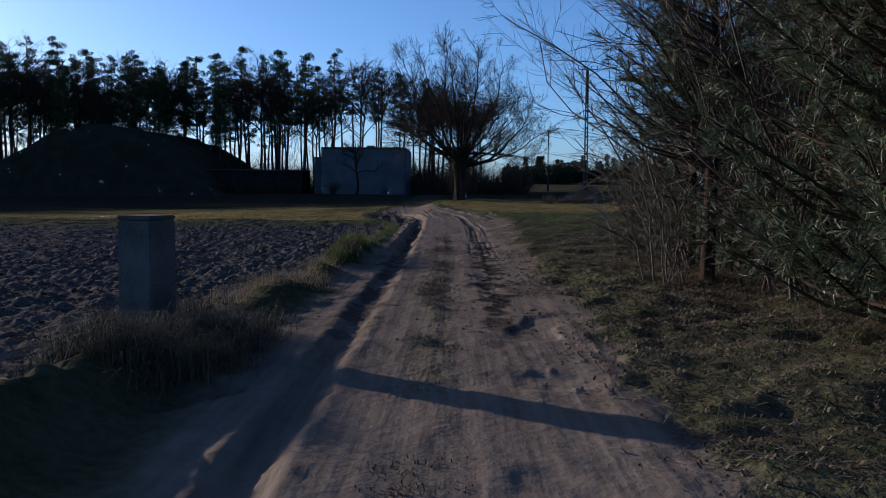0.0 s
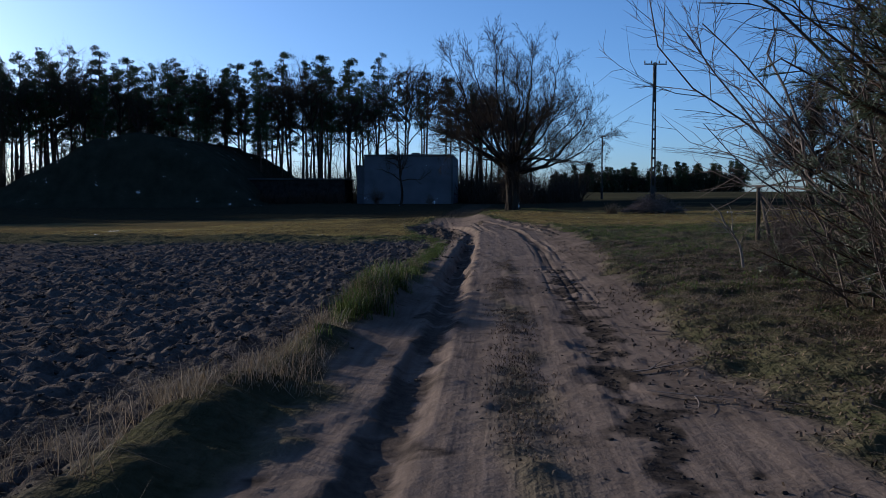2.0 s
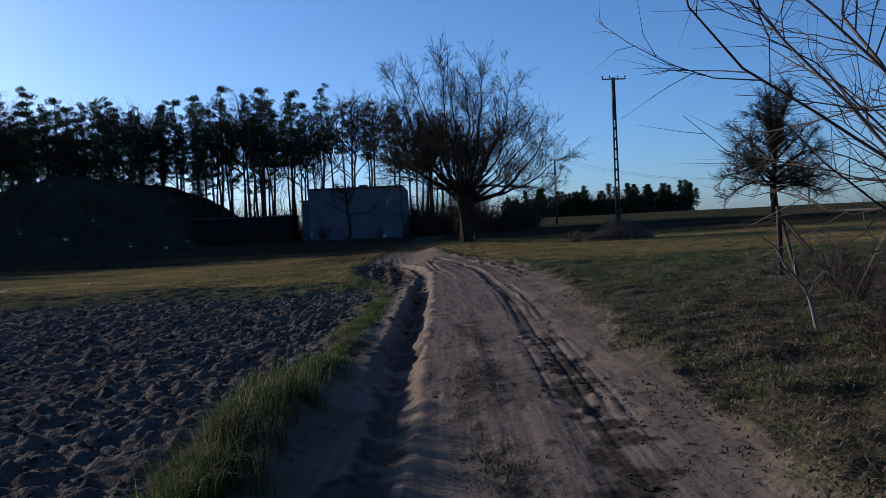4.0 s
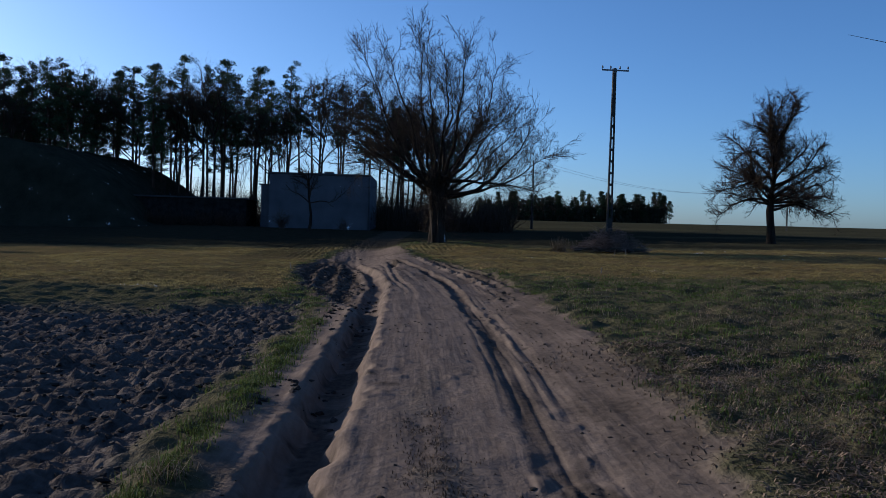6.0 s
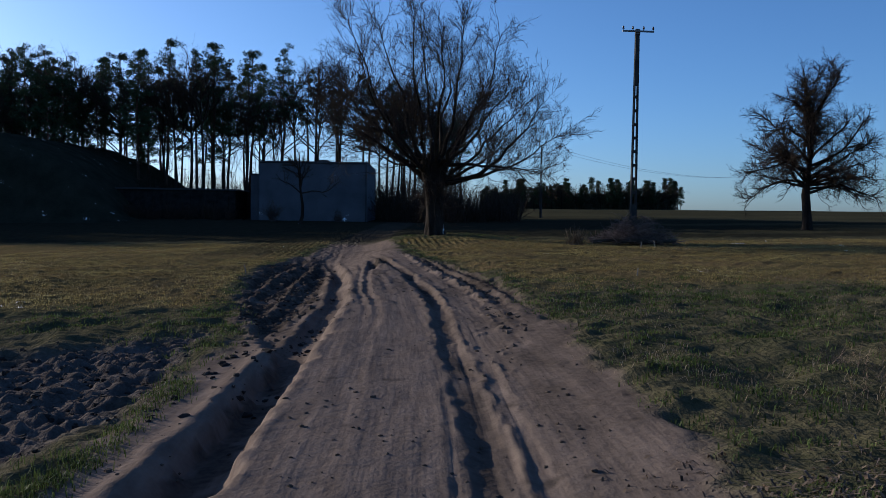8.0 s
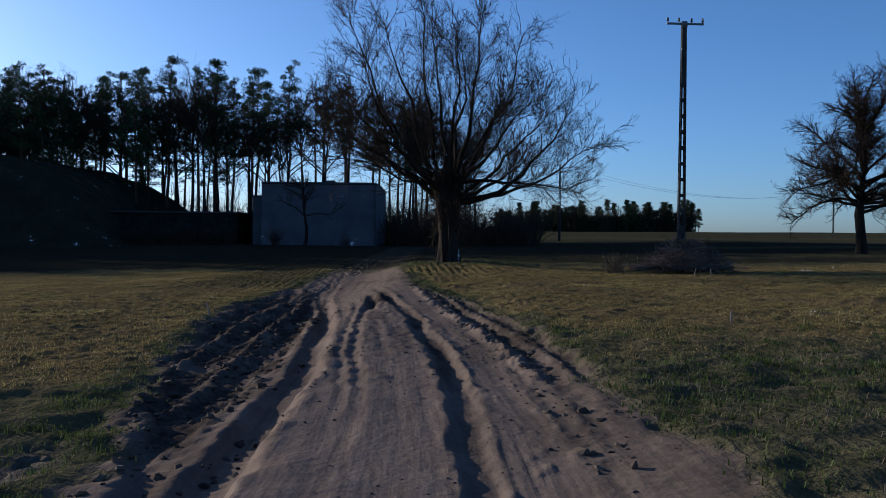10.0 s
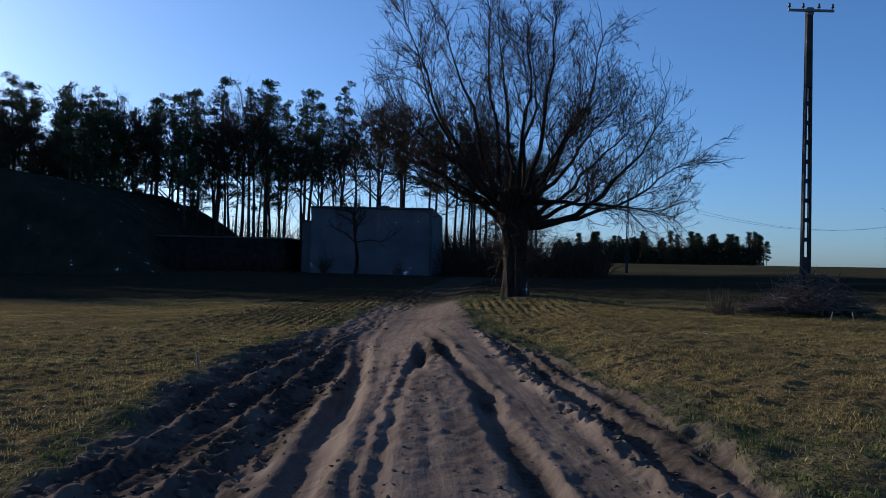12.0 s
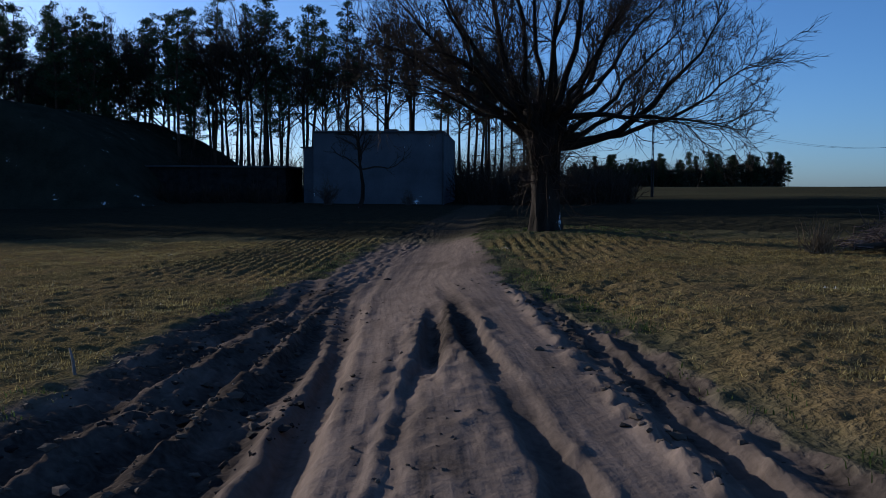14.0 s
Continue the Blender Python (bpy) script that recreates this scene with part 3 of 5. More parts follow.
def build_land():
    ny, nx = XX.shape
    idx = np.arange(ny * nx).reshape(ny, nx)
    quads = np.stack([idx[:-1, :-1], idx[:-1, 1:], idx[1:, 1:], idx[1:, :-1]], -1).reshape(-1, 4)
    mid = lambda a: ((a[:-1, :-1] + a[1:, 1:]) / 2).ravel()
    s, p, c = mid(SAND), mid(SOILF), mid(CROPF)
    kind = np.where(s > 0.5, 1, np.where(p > 0.5, 2, np.where(c > 0.5, np.where(mid(XX) < -1.5, 3, 4), 0)))
    verts = np.stack([XX, YY, ZZ], -1).reshape(-1, 3)
    names = [("ground", "winter turf and dry grass over rolling farmland", "ground"),
             ("dirt_road", "rutted sandy farm track with muddy wheel tracks", "road"),
             ("ploughed_field", "dark ploughed field of rough dry clods", "field"),
             ("crop_field_west", "yellowing sown field with low sprouting rows", "field"),
             ("crop_field_east", "yellow-green sown field beside the track", "field")]
    for k, (name, label, cat) in enumerate(names):
        q = quads[kind == k]
        used, inv = np.unique(q, return_inverse=True)
        me = np_mesh(name, verts[used], inv.reshape(-1, 4))
        for key, arr in (("sand", SAND), ("soil", SOILF), ("crop", CROPF), ("litter", LITTER_SHADEF), ("mud", MUD_SHADEF)):
            at = me.attributes.new(key, "FLOAT", "POINT")
            at.data.foreach_set("value", arr.ravel()[used].astype(np.float32))
        at = me.attributes.new("way", "FLOAT_VECTOR", "POINT")
        xs, ys = XX.ravel()[used], YY.ravel()[used]
        at.data.foreach_set("vector", np.stack([xs - way_line(ys), ys, ys * 0], -1).astype(np.float32).ravel())
        me.materials.append(M_LAND)
        tagged(new(name, me), label, cat, kind="structure")


build_land()


# ---- vegetation toolbox ----
def unit(v):
    return v / (np.linalg.norm(v) + 1e-9)


def units(v):
    return v / (np.linalg.norm(v, axis=-1, keepdims=True) + 1e-9)


def grow(geo, start, way, length, radius, rnd, level, spec, stems=None, floor=0.0045):
    """Branches with their side branches, from one start or an array of them.
    spec: a tuple for each level of (segments, wander, lift, children, child length, spread, first child at, sides)."""
    p, d = np.atleast_2d(np.array(start, float)), units(np.atleast_2d(np.array(way, float)))
    length, radius = np.broadcast_to(length, len(p)).astype(float), np.broadcast_to(radius, len(p)).astype(float)
    for lev in range(level, len(spec)):
        seg, wander, lift, kids, kid_len, spread_a, first, sides = spec[lev]
        last = lev == len(spec) - 1
        n, end = len(p), 0.25 if last else 0.35
        pts = [p]
        for k in range(seg):
            d = units(d + rnd.normal(0, wander, (n, 3)) + np.array([0, 0, lift]))
            p = p + d * length[:, None] / seg
            pts.append(p)
        pts = np.stack(pts, 1)
        rad = radius[:, None] * (1 - (1 - end) * np.arange(seg + 1) / seg)
        if lev == 0 and stems is not None:
            for a, b in zip(pts, rad):
                stems.append(Geo())
                stems[-1].tube(a, b, sides + 1, cap=False)
        elif last and seg == 3:
            geo.tubes(pts[:, [0, 1, 3]], rad[:, [0, 1, 3]], sides, False)
        else:
            geo.tubes(pts, rad, sides, False)
        if last:
            break
        f = rnd.uniform(first, 1.0, (n, kids)) * seg
        i = np.minimum(f.astype(int), seg - 1)
        row = np.arange(n)[:, None]
        a, b = pts[row, i], pts[row, i + 1]
        along = units(b - a)
        side = units(np.cross(along, rnd.normal(0, 1, (n, kids, 3))))
        ang = (spread_a * rnd.uniform(0.6, 1.3, (n, kids)))[..., None]
        p = (a + (b - a) * (f - i)[..., None]).reshape(-1, 3)
        d = units(along * np.cos(ang) + side * np.sin(ang)).reshape(-1, 3)
        length = (length[:, None] * kid_len * rnd.uniform(0.6, 1.2, (n, kids)) * (1.15 - 0.5 * f / seg)).ravel()
        radius = np.maximum(rad[row, i] * 0.55, floor).ravel()


def blades(n_pts, length, width, lean, rnd, thin=False):
    """Grass blades on an array of feet; returns vertices and triangles. thin: one triangle each."""
    n = len(n_pts)
    L = length * rnd.uniform(0.5, 1.25, n)[:, None]
    az = rnd.uniform(0, 2 * np.pi, n)
    out = np.stack([np.cos(az), np.sin(az), np.zeros(n)], -1)
    side = np.stack([-np.sin(az), np.cos(az), np.zeros(n)], -1) * width * rnd.uniform(0.6, 1.3, n)[:, None]
    b = lean * rnd.uniform(0.2, 1.6, n)[:, None]
    up = np.array([[0, 0, 1.0]])
    p0, p1 = n_pts, n_pts + L * (0.55 * up + 0.22 * b * out)
    p2 = n_pts + L * ((1 - 0.35 * np.clip(b, 0, 2)) * up + b * out * 0.8)
    if thin:
        return np.stack([p0 - side, p0 + side, p2], 1).reshape(-1, 3), np.arange(n * 3).reshape(-1, 3)
    v = np.stack([p0 - side, p0 + side, p1 + side * 0.8, p1 - side * 0.8, p2], 1).reshape(-1, 3)
    i = np.arange(n)[:, None] * 5
    f = np.concatenate([i + np.array([[0, 1, 2]]), i + np.array([[0, 2, 3]]), i + np.array([[3, 2, 4]])])
    return v, f


def scatter(name, label, mat, feet, length, width, lean, seed, category="grass", thin=False):
    rnd = np.random.default_rng(seed)
    feet = np.stack([feet[:, 0], feet[:, 1], land_z(feet[:, 0], feet[:, 1]) - 0.01], -1)
    v, f = blades(feet, length, width, lean, rnd, thin)
    ob = new(name, np_mesh(name, v, f, False))
    ob.data.materials.append(mat)
    return tagged(ob, label, category, kind="stuff")


def clump_feet(centres, radius, each, rnd):
    c = np.repeat(centres, each, axis=0)
    return c + rnd.normal(0, radius, (len(c), 2))


# ---- the pine wood behind, the bare trees ----
def pine(name, height, crown_from, seed, lean=0.02, wide=1.0):
    rnd = np.random.default_rng(seed)
    t = thing(name, (0, 0, 0), "tall Scots pine with bare trunk and dark crown", "tree", "pine wood")
    trunk, limbs, leaf = Geo(), Geo(), Geo()
    n = 9
    off = np.cumsum(rnd.normal(0, lean, (n, 2)) * height / n * 2, axis=0)
    off[0] = 0
    zs = np.linspace(-0.3, height, n)
    pts = np.column_stack([off, zs])
    r0 = 0.0095 * height + 0.02
    trunk.tube(pts, r0 * (1 - 0.82 * (np.linspace(0, 1, n)) ** 1.2), 7)
    for k in range(int(62 * (1 - crown_from) + 10)):
        zf = crown_from + (1 - crown_from) * rnd.uniform(0, 1)
        z = zf * height
        p = np.array([np.interp(z, zs, pts[:, 0]), np.interp(z, zs, pts[:, 1]), z])
        rel = (zf - crown_from) / (1 - crown_from)
        L = wide * height * 0.15 * (1.0 - 0.74 * rel) * (0.6 + 0.4 * min(1.0, 3 * rel)) * rnd.uniform(0.4, 1.25)
        az = rnd.uniform(0, 2 * math.pi)
        rise = rnd.uniform(-0.1, 0.45) * (0.5 + rel)
        d = np.array([math.cos(az), math.sin(az), rise])
        q = [p, p + d * L * 0.5 + rnd.normal(0, 0.1, 3), p + d * L + np.array([0, 0, 0.12 * L])]
        limbs.tube(q, [0.05, 0.035, 0.015], 3, cap=False)
        # needles in rounded close clumps along the outer branch
        m = 62
        for w in (rnd.uniform(0.8, 1.05), rnd.uniform(0.3, 0.8)):
            c = p + d * L * w + rnd.normal(0, 0.14, 3)
            size = rnd.uniform(0.6, 1.25)
            s = units(rnd.normal(0, 1, (m, 3))) * rnd.uniform(0.15, 1.0, (m, 1)) ** 0.6 * np.array([0.50, 0.50, 0.34]) * size + c
            dirs = units(units(s - c) + rnd.normal(0, 0.5, (m, 3)) + np.array([0, 0, 0.4]))
            sd = units(np.cross(dirs, rnd.normal(0, 1, (m, 3))))
            ln_ = rnd.uniform(0.12, 0.24, m)[:, None]
            tri = np.stack([s - sd * 0.055, s + sd * 0.055, s + dirs * ln_], 1).reshape(-1, 3)
            leaf.add(tri, np.arange(m * 3).reshape(-1, 3))
    for _ in range(10):
        z = rnd.uniform(0.2, crown_from) * height
        az = rnd.uniform(0, 2 * math.pi)
        p = np.array([np.interp(z, zs, pts[:, 0]), np.interp(z, zs, pts[:, 1]), z])
        d = np.array([math.cos(az), math.sin(az), rnd.uniform(-0.2, 0.3)])
        limbs.tube([p, p + d * rnd.uniform(0.5, 1.6)], [0.03, 0.01], 3, cap=False)
    geo_part("trunk", trunk, M_PINEBARK, t)
    geo_part("branch_mass", limbs, M_PINEBARK, t)
    geo_part("foliage", leaf, M_NEEDLE, t, smooth_shade=False)
    return t


def bare_tree(name, height, seed, label, trunk_to=0.45, spread_a=0.55, group="", dense=1.0, mats=None, r0=None):
    rnd = np.random.default_rng(seed)
    t = thing(name, (0, 0, 0), label, "tree", group)
    trunk, crown = Geo(), Geo()
    zs = np.linspace(-0.3, height * 0.8, 7)
    pts = np.column_stack([np.cumsum(rnd.normal(0, 0.12, (7, 2)), axis=0), zs])
    pts[0, :2] = 0
    r0 = r0 or (0.011 * height + 0.02)
    rad = r0 * (1 - 0.8 * np.linspace(0, 1, 7))
    trunk.tube(pts, rad, 7)
    spec = [(7, 0.22, 0.04, int(8 * dense), 0.46, 0.8, 0.25, 4), (4, 0.28, 0.03, int(6 * dense), 0.5, 0.8, 0.2, 3), (3, 0.25, 0.03, 0, 0, 0, 0, 3)]
    for k in range(int(12 * dense)):
        f = rnd.uniform(trunk_to, 0.8)
        z = f * height
        p = np.array([np.interp(z, zs, pts[:, 0]), np.interp(z, zs, pts[:, 1]), z])
        az = rnd.uniform(0, 2 * math.pi)
        a = spread_a * rnd.uniform(0.7, 1.5)
        d = np.array([math.cos(az) * math.sin(a), math.sin(az) * math.sin(a), math.cos(a)])
        grow(crown, p, d, (height - z) * rnd.uniform(0.75, 1.1), r0 * 0.38, rnd, 0, spec)
    mb, mt = mats or (M_BARK, M_TWIG)
    geo_part("trunk", trunk, mb, t)
    geo_part("crown", crown, mt, t)
    return t


def stand(ob, x, y, rz=0.0, scale=1.0, sink=0.0, z=None):
    ob.matrix_basis = pose(x, y, (gz(x, y) if z is None else z) - sink, 0, 0, rz) @ Matrix.Diagonal((scale, scale, scale, 1))
    return ob


def again(ob, x, y, rz, scale):
    c = copy_thing(ob, pose(x, y, gz(x, y), 0, 0, rz))
    c.scale = (scale, scale, scale)
    return c


def build_wood():
    rnd = random.Random(5)
    pines = [pine("pine_tree", h, c, 100 + k) for k, (h, c) in enumerate(((19, 0.46), (18, 0.52), (19.5, 0.57), (17.0, 0.42), (19, 0.50), (15.5, 0.44), (18.5, 0.62)))]
    bares = [bare_tree("bare_tree", h, 200 + k, "tall leafless broadleaf tree in the wood", tr, 0.55, "bare trees in the wood", 1.25) for k, (h, tr) in enumerate(((18, 0.4), (19, 0.5), (16, 0.35)))]
    spots = []
    # the wood's edge runs from far on the one side to behind the white building
    tries = 0
    while len(spots) < 300 and tries < 14000:
        tries += 1
        x = rnd.uniform(-105, 4.5)
        front = np.interp(x, [-105, -60, -30, -10, 4], [104, 106, 103, 104, 106])
        y = front + rnd.uniform(0, 1) ** 1.3 * (20 if x > -52 else 40)
        if (-16.5 < x < -3.2 and y < 107.5) or any((x - a) ** 2 + (y - b) ** 2 < 2.6 for a, b in spots):
            continue
        spots.append((x, y))
    poles_ = [bare_tree("bare_sapling", h, 230 + k, "slender leafless sapling below the pines", 0.2, 0.42, "saplings in the wood", 0.75, r0=0.06) for k, h in enumerate((9.5, 11.5, 7.5))]
    used = set()
    for x, y in spots:
        u = rnd.random()
        share = 0.45 if x > -9 else 0.24
        pool = bares if u < share else (poles_ if u < share + 0.28 else pines)
        ob = rnd.choice(pool)
        # unseen trees beyond x -56 are enlarged to throw shade on the ground
        s = rnd.uniform(0.76, 0.98) * (0.88 if x > -6 else (1.2 if x < -56 else 1.0))
        if ob in used:
            again(ob, x, y, rnd.uniform(0, 360), s)
        else:
            used.add(ob)
            stand(ob, x, y, rnd.uniform(0, 360), s)


build_wood()


# ---- the great willow by the bend ----
def willow():
    rnd = np.random.default_rng(31)
    wx, wy = 0.68, 57.2
    t = thing("willow_tree", (wx, wy, gz(wx, wy)), "huge leafless old willow with a thick short trunk", "tree")
    trunk, twigs = Geo(), Geo()
    zs = np.array([-0.3, 0.0, 0.35, 0.9, 1.6, 2.3, 2.9, 3.3, 3.6])
    rad = np.array([0.56, 0.47, 0.40, 0.36, 0.36, 0.42, 0.54, 0.5, 0.3])
    m = 28
    a = np.arange(m) * 2 * np.pi / m
    ring = []
    for z, r in zip(zs, rad):
        rr = r * (1 + 0.10 * np.sin(a * 3 + z) + 0.08 * np.sin(a * 8 + 1.3 * z) + 0.03 * rnd.normal(0, 1, m))
        ring.append(np.column_stack([rr * np.cos(a) - 0.03 * z, rr * np.sin(a), np.full(m, z)]))
    i = np.arange(len(zs) - 1)[:, None] * m
    j = np.arange(m)[None]
    q = np.stack([i + j, i + (j + 1) % m, i + m + (j + 1) % m, i + m + j], -1).reshape(-1, 4)
    trunk.add(np.concatenate(ring), np.concatenate([q[:, [0, 1, 2]], q[:, [0, 2, 3]]]))
    trunk.add(ring[-1], [[0, k, k + 1] for k in range(1, m - 1)])
    # where the main limbs end: across, along the track, up
    ends = [(-5.3, -0.5, 4.3), (-5.0, 0.8, 7.6), (-4.2, -1.0, 9.2), (-2.6, 0.6, 10.0), (-1.0, -0.8, 10.5), (3.1, 0.5, 9.3), (1.3, -0.6, 10.4), (4.0, 1.0, 7.2), (5.3, -0.6, 6.0),
            (5.7, 0.6, 4.5), (4.6, -1.5, 2.8), (4.9, 1.6, 6.8), (-4.4, 2.5, 5.8), (-3.2, -2.8, 7.4), (0.4, 3.4, 8.8), (0.2, -3.4, 8.6), (2.4, 3.2, 7.2), (2.6, -3.2, 6.2),
            (-1.8, -3.6, 5.6), (-4.0, -1.6, 3.5), (3.4, 2.6, 4.4), (-0.5, 1.4, 10.2)]
    spec2 = [(6, 0.19, 0.06, 9, 0.48, 0.72, 0.12, 3), (4, 0.22, 0.07, 4, 0.6, 0.6, 0.1, 3), (3, 0.2, 0.06, 0, 0, 0, 0, 3)]
    u = np.linspace(0, 1, 11)[:, None]
    for e in ends:
        e = np.array(e) * ((0.93 if e[0] > 0 else 1.0), 1.0, 1.0)
        az = math.atan2(e[1], e[0])
        p0 = np.array([0.28 * math.cos(az) - 0.1, 0.28 * math.sin(az), rnd.uniform(2.2, 3.3)])
        p1 = np.array([0.58 * e[0], 0.58 * e[1], p0[2] + 0.38 * (e[2] - p0[2])]) + rnd.normal(0, 0.4, 3)
        wob = np.cumsum(rnd.normal(0, 0.10, (11, 3)), axis=0)
        pts = (1 - u) ** 2 * p0 + 2 * u * (1 - u) * p1 + u ** 2 * e + (wob - wob[0]) * np.minimum(1, 3 * u)
        r1 = rnd.uniform(0.095, 0.165) * (1.0 if e[2] > 5 else 0.8)
        rads = r1 * (1 - 0.93 * u[:, 0] ** 0.8)
        limb = Geo()
        limb.tube(pts, rads, 7, cap=False)
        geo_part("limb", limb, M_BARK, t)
        n = 25
        f = 10 * rnd.uniform(0.26, 1.0, n) ** 0.8
        k = np.minimum(f.astype(int), 9)
        start = pts[k] + (pts[k + 1] - pts[k]) * (f - k)[:, None]
        along = units(pts[k + 1] - pts[k])
        side = units(np.cross(along, rnd.normal(0, 1, (n, 3))))
        ang = rnd.uniform(0.35, 0.9, n)[:, None]
        w = along * np.cos(ang) + side * np.sin(ang) + np.array([0, 0, 0.1])
        grow(twigs, start, w, rnd.uniform(1.2, 2.5, n) * (1.05 - 0.025 * f), np.maximum(rads[k] * 0.32, 0.014), rnd, 0, spec2, floor=0.0068)
    # shoots from the old head and trunk
    n = 240
    az, el = rnd.uniform(0, 2 * math.pi, n), rnd.uniform(-0.9, 1.2, n)
    d = np.stack([np.cos(az) * np.cos(el), np.sin(az) * np.cos(el), np.sin(el)], -1)
    foot = np.stack([0.40 * np.cos(az), 0.40 * np.sin(az), 3.4 - 2.4 * rnd.uniform(0, 1, n) ** 1.6], -1)
    grow(twigs, foot, d, rnd.uniform(0.5, 1.8, n), 0.013, rnd, 1, spec2, floor=0.006)
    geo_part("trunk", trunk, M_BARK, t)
    geo_part("twig_mass", twigs, M_TWIG, t)
    return t


willow()


def fruit_tree():
    rnd = np.random.default_rng(44)
    x, y = 23.1, 69.8
    t = thing("fruit_tree", (x, y, gz(x, y)), "old leafless fruit tree with a rounded twiggy crown", "tree")
    trunk, twigs = Geo(), Geo()
    trunk.tube([(0, 0, -0.3), (0.02, 0, 0.3), (-0.05, 0, 1.2), (-0.12, 0.05, 2.1), (-0.08, 0, 2.9), (0.05, 0.0, 4.2), (0.25, 0, 5.6), (0.3, 0, 7.2)],
               [0.38, 0.30, 0.25, 0.25, 0.19, 0.13, 0.08, 0.03], 9)
    spec = [(5, 0.24, 0.02, 8, 0.5, 0.85, 0.15, 3), (3, 0.26, 0.02, 5, 0.55, 0.85, 0.15, 3), (3, 0.25, 0.05, 0, 0, 0, 0, 3)]
    for k in range(38):
        z = rnd.uniform(2.2, 6.6)
        az = k * 2.4 + rnd.uniform(-0.4, 0.4)
        el = radians(rnd.uniform(6, 34) + (z - 2) * 10)
        L = 4.7 * math.sqrt(max(0.1, 1 - ((z - 3.8) / 5.6) ** 2)) * rnd.uniform(0.62, 0.95)
        d = np.array([math.cos(az) * math.cos(el), math.sin(az) * math.cos(el), math.sin(el)])
        p = np.array([0, 0, z])
        pts, rads = [p], [0.10]
        for i in range(6):
            d = unit(d + rnd.normal(0, 0.2, 3) + np.array([0, 0, -0.02]))
            p = p + d * L / 6
            pts.append(p)
            rads.append(0.10 * (1 - 0.8 * (i + 1) / 6))
        limb = Geo()
        limb.tube(pts, rads, 5, cap=False)
        geo_part("limb", limb, M_BARK, t)
        pts, n = np.array(pts), 26
        f = rnd.uniform(1.2, 6, n)
        i = np.minimum(f.astype(int), 5)
        q = pts[i] + (pts[i + 1] - pts[i]) * (f - i)[:, None]
        w = units(pts[i + 1] - pts[i]) + rnd.normal(0, 0.6, (n, 3)) + np.array([0, 0, 0.1])
        grow(twigs, q, w, rnd.uniform(0.7, 1.5, n), 0.027, rnd, 0, spec)
    geo_part("trunk", trunk, M_BARK, t)
    geo_part("twig_mass", twigs, M_TWIG, t)


fruit_tree()


# ---- power poles ----
def power_pole(x, y, rz, height=8.25, label="grey concrete power pole with slots and a steel crossarm"):
    t = thing("power_pole", (x, y, gz(x, y)), label, "pole", "power poles", rz)
    wide0, wide1, deep = 0.26, 0.145, 0.15
    bar, solid = 0.052, 0.745 * height
    g = Geo()

    def w(z):
        return wide0 + (wide1 - wide0) * z / height
    # two tapering legs, joined by rungs, solid in its top third
    for s in (-1, 1):
        v = []
        for z in (-0.4, solid):
            o, i = s * w(z) / 2, s * (w(z) / 2 - bar)
            v += [(o, -deep / 2, z), (i, -deep / 2, z), (i, deep / 2, z), (o, deep / 2, z)]
        q = np.array([[0, 1, 5, 4], [1, 2, 6, 5], [2, 3, 7, 6], [3, 0, 4, 7]])
        if s < 0:
            q = q[:, ::-1]
        g.add(v, np.concatenate([q[:, [0, 1, 2]], q[:, [0, 2, 3]]]))
    g.box((-w(0) / 2 + 0.02, -deep / 2 + 0.03, -0.4), (w(0) / 2 - 0.02, deep / 2 - 0.03, 1.4))
    z = 1.4
    while z < solid:
        g.box((-w(z) / 2 + 0.03, -deep / 2 + 0.02, z), (w(z) / 2 - 0.03, deep / 2 - 0.02, z + 0.11))
        z += 0.52
    v = []
    for zz in (solid - 0.05, height):
        h = w(zz) / 2
        v += [(-h, -deep / 2, zz), (h, -deep / 2, zz), (h, deep / 2, zz), (-h, deep / 2, zz)]
    q = np.array([[0, 1, 5, 4], [1, 2, 6, 5], [2, 3, 7, 6], [3, 0, 4, 7], [4, 5, 6, 7], [3, 2, 1, 0]])
    g.add(v, np.concatenate([q[:, [0, 1, 2]], q[:, [0, 2, 3]]]))
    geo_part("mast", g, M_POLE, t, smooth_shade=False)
    arm = Geo()
    arm.box((-0.61, -deep / 2 - 0.07, height - 0.13), (0.61, -deep / 2 - 0.01, height - 0.07))
    arm.box((-0.09, -deep / 2 - 0.012, height - 0.2), (0.09, -deep / 2 + 0.004, height - 0.02))
    geo_part("crossarm", arm, M_STEEL, t, smooth_shade=False)
    for px in (-0.58, -0.21, 0.21, 0.58):
        ins = Geo()
        zz = height - 0.07
        ins.tube([(px, -deep / 2 - 0.04, zz), (px, -deep / 2 - 0.04, zz + 0.04), (px, -deep / 2 - 0.04, zz + 0.05), (px, -deep / 2 - 0.04, zz + 0.10), (px, -deep / 2 - 0.04, zz + 0.12), (px, -deep / 2 - 0.04, zz + 0.16)],
                 [0.012, 0.012, 0.045, 0.03, 0.04, 0.02], 8)
        geo_part("insulator", ins, M_CERAMIC, t)
    return t


POLES = [(8.26, 52.0, 4.0), (13.2, 115.0, -20.0), (66.0, 165.0, -60.0)]
for px, py, prz in POLES:
    power_pole(px, py, prz, 9.06 - gz(px, py) if py < 60 else 8.2)


def wire(a, b, sag, name="power_line"):
    g = Geo()
    u = np.linspace(0, 1, 25)
    p = np.array(a)[None] * (1 - u)[:, None] + np.array(b)[None] * u[:, None]
    p[:, 2] -= sag * 4 * u * (1 - u)
    g.tube(p, np.full(25, 0.012), 4)
    ob = geo_part(name, g, M_STEEL)
    return tagged(ob, "thin sagging steel overhead wire between poles", "wire", "overhead wires")


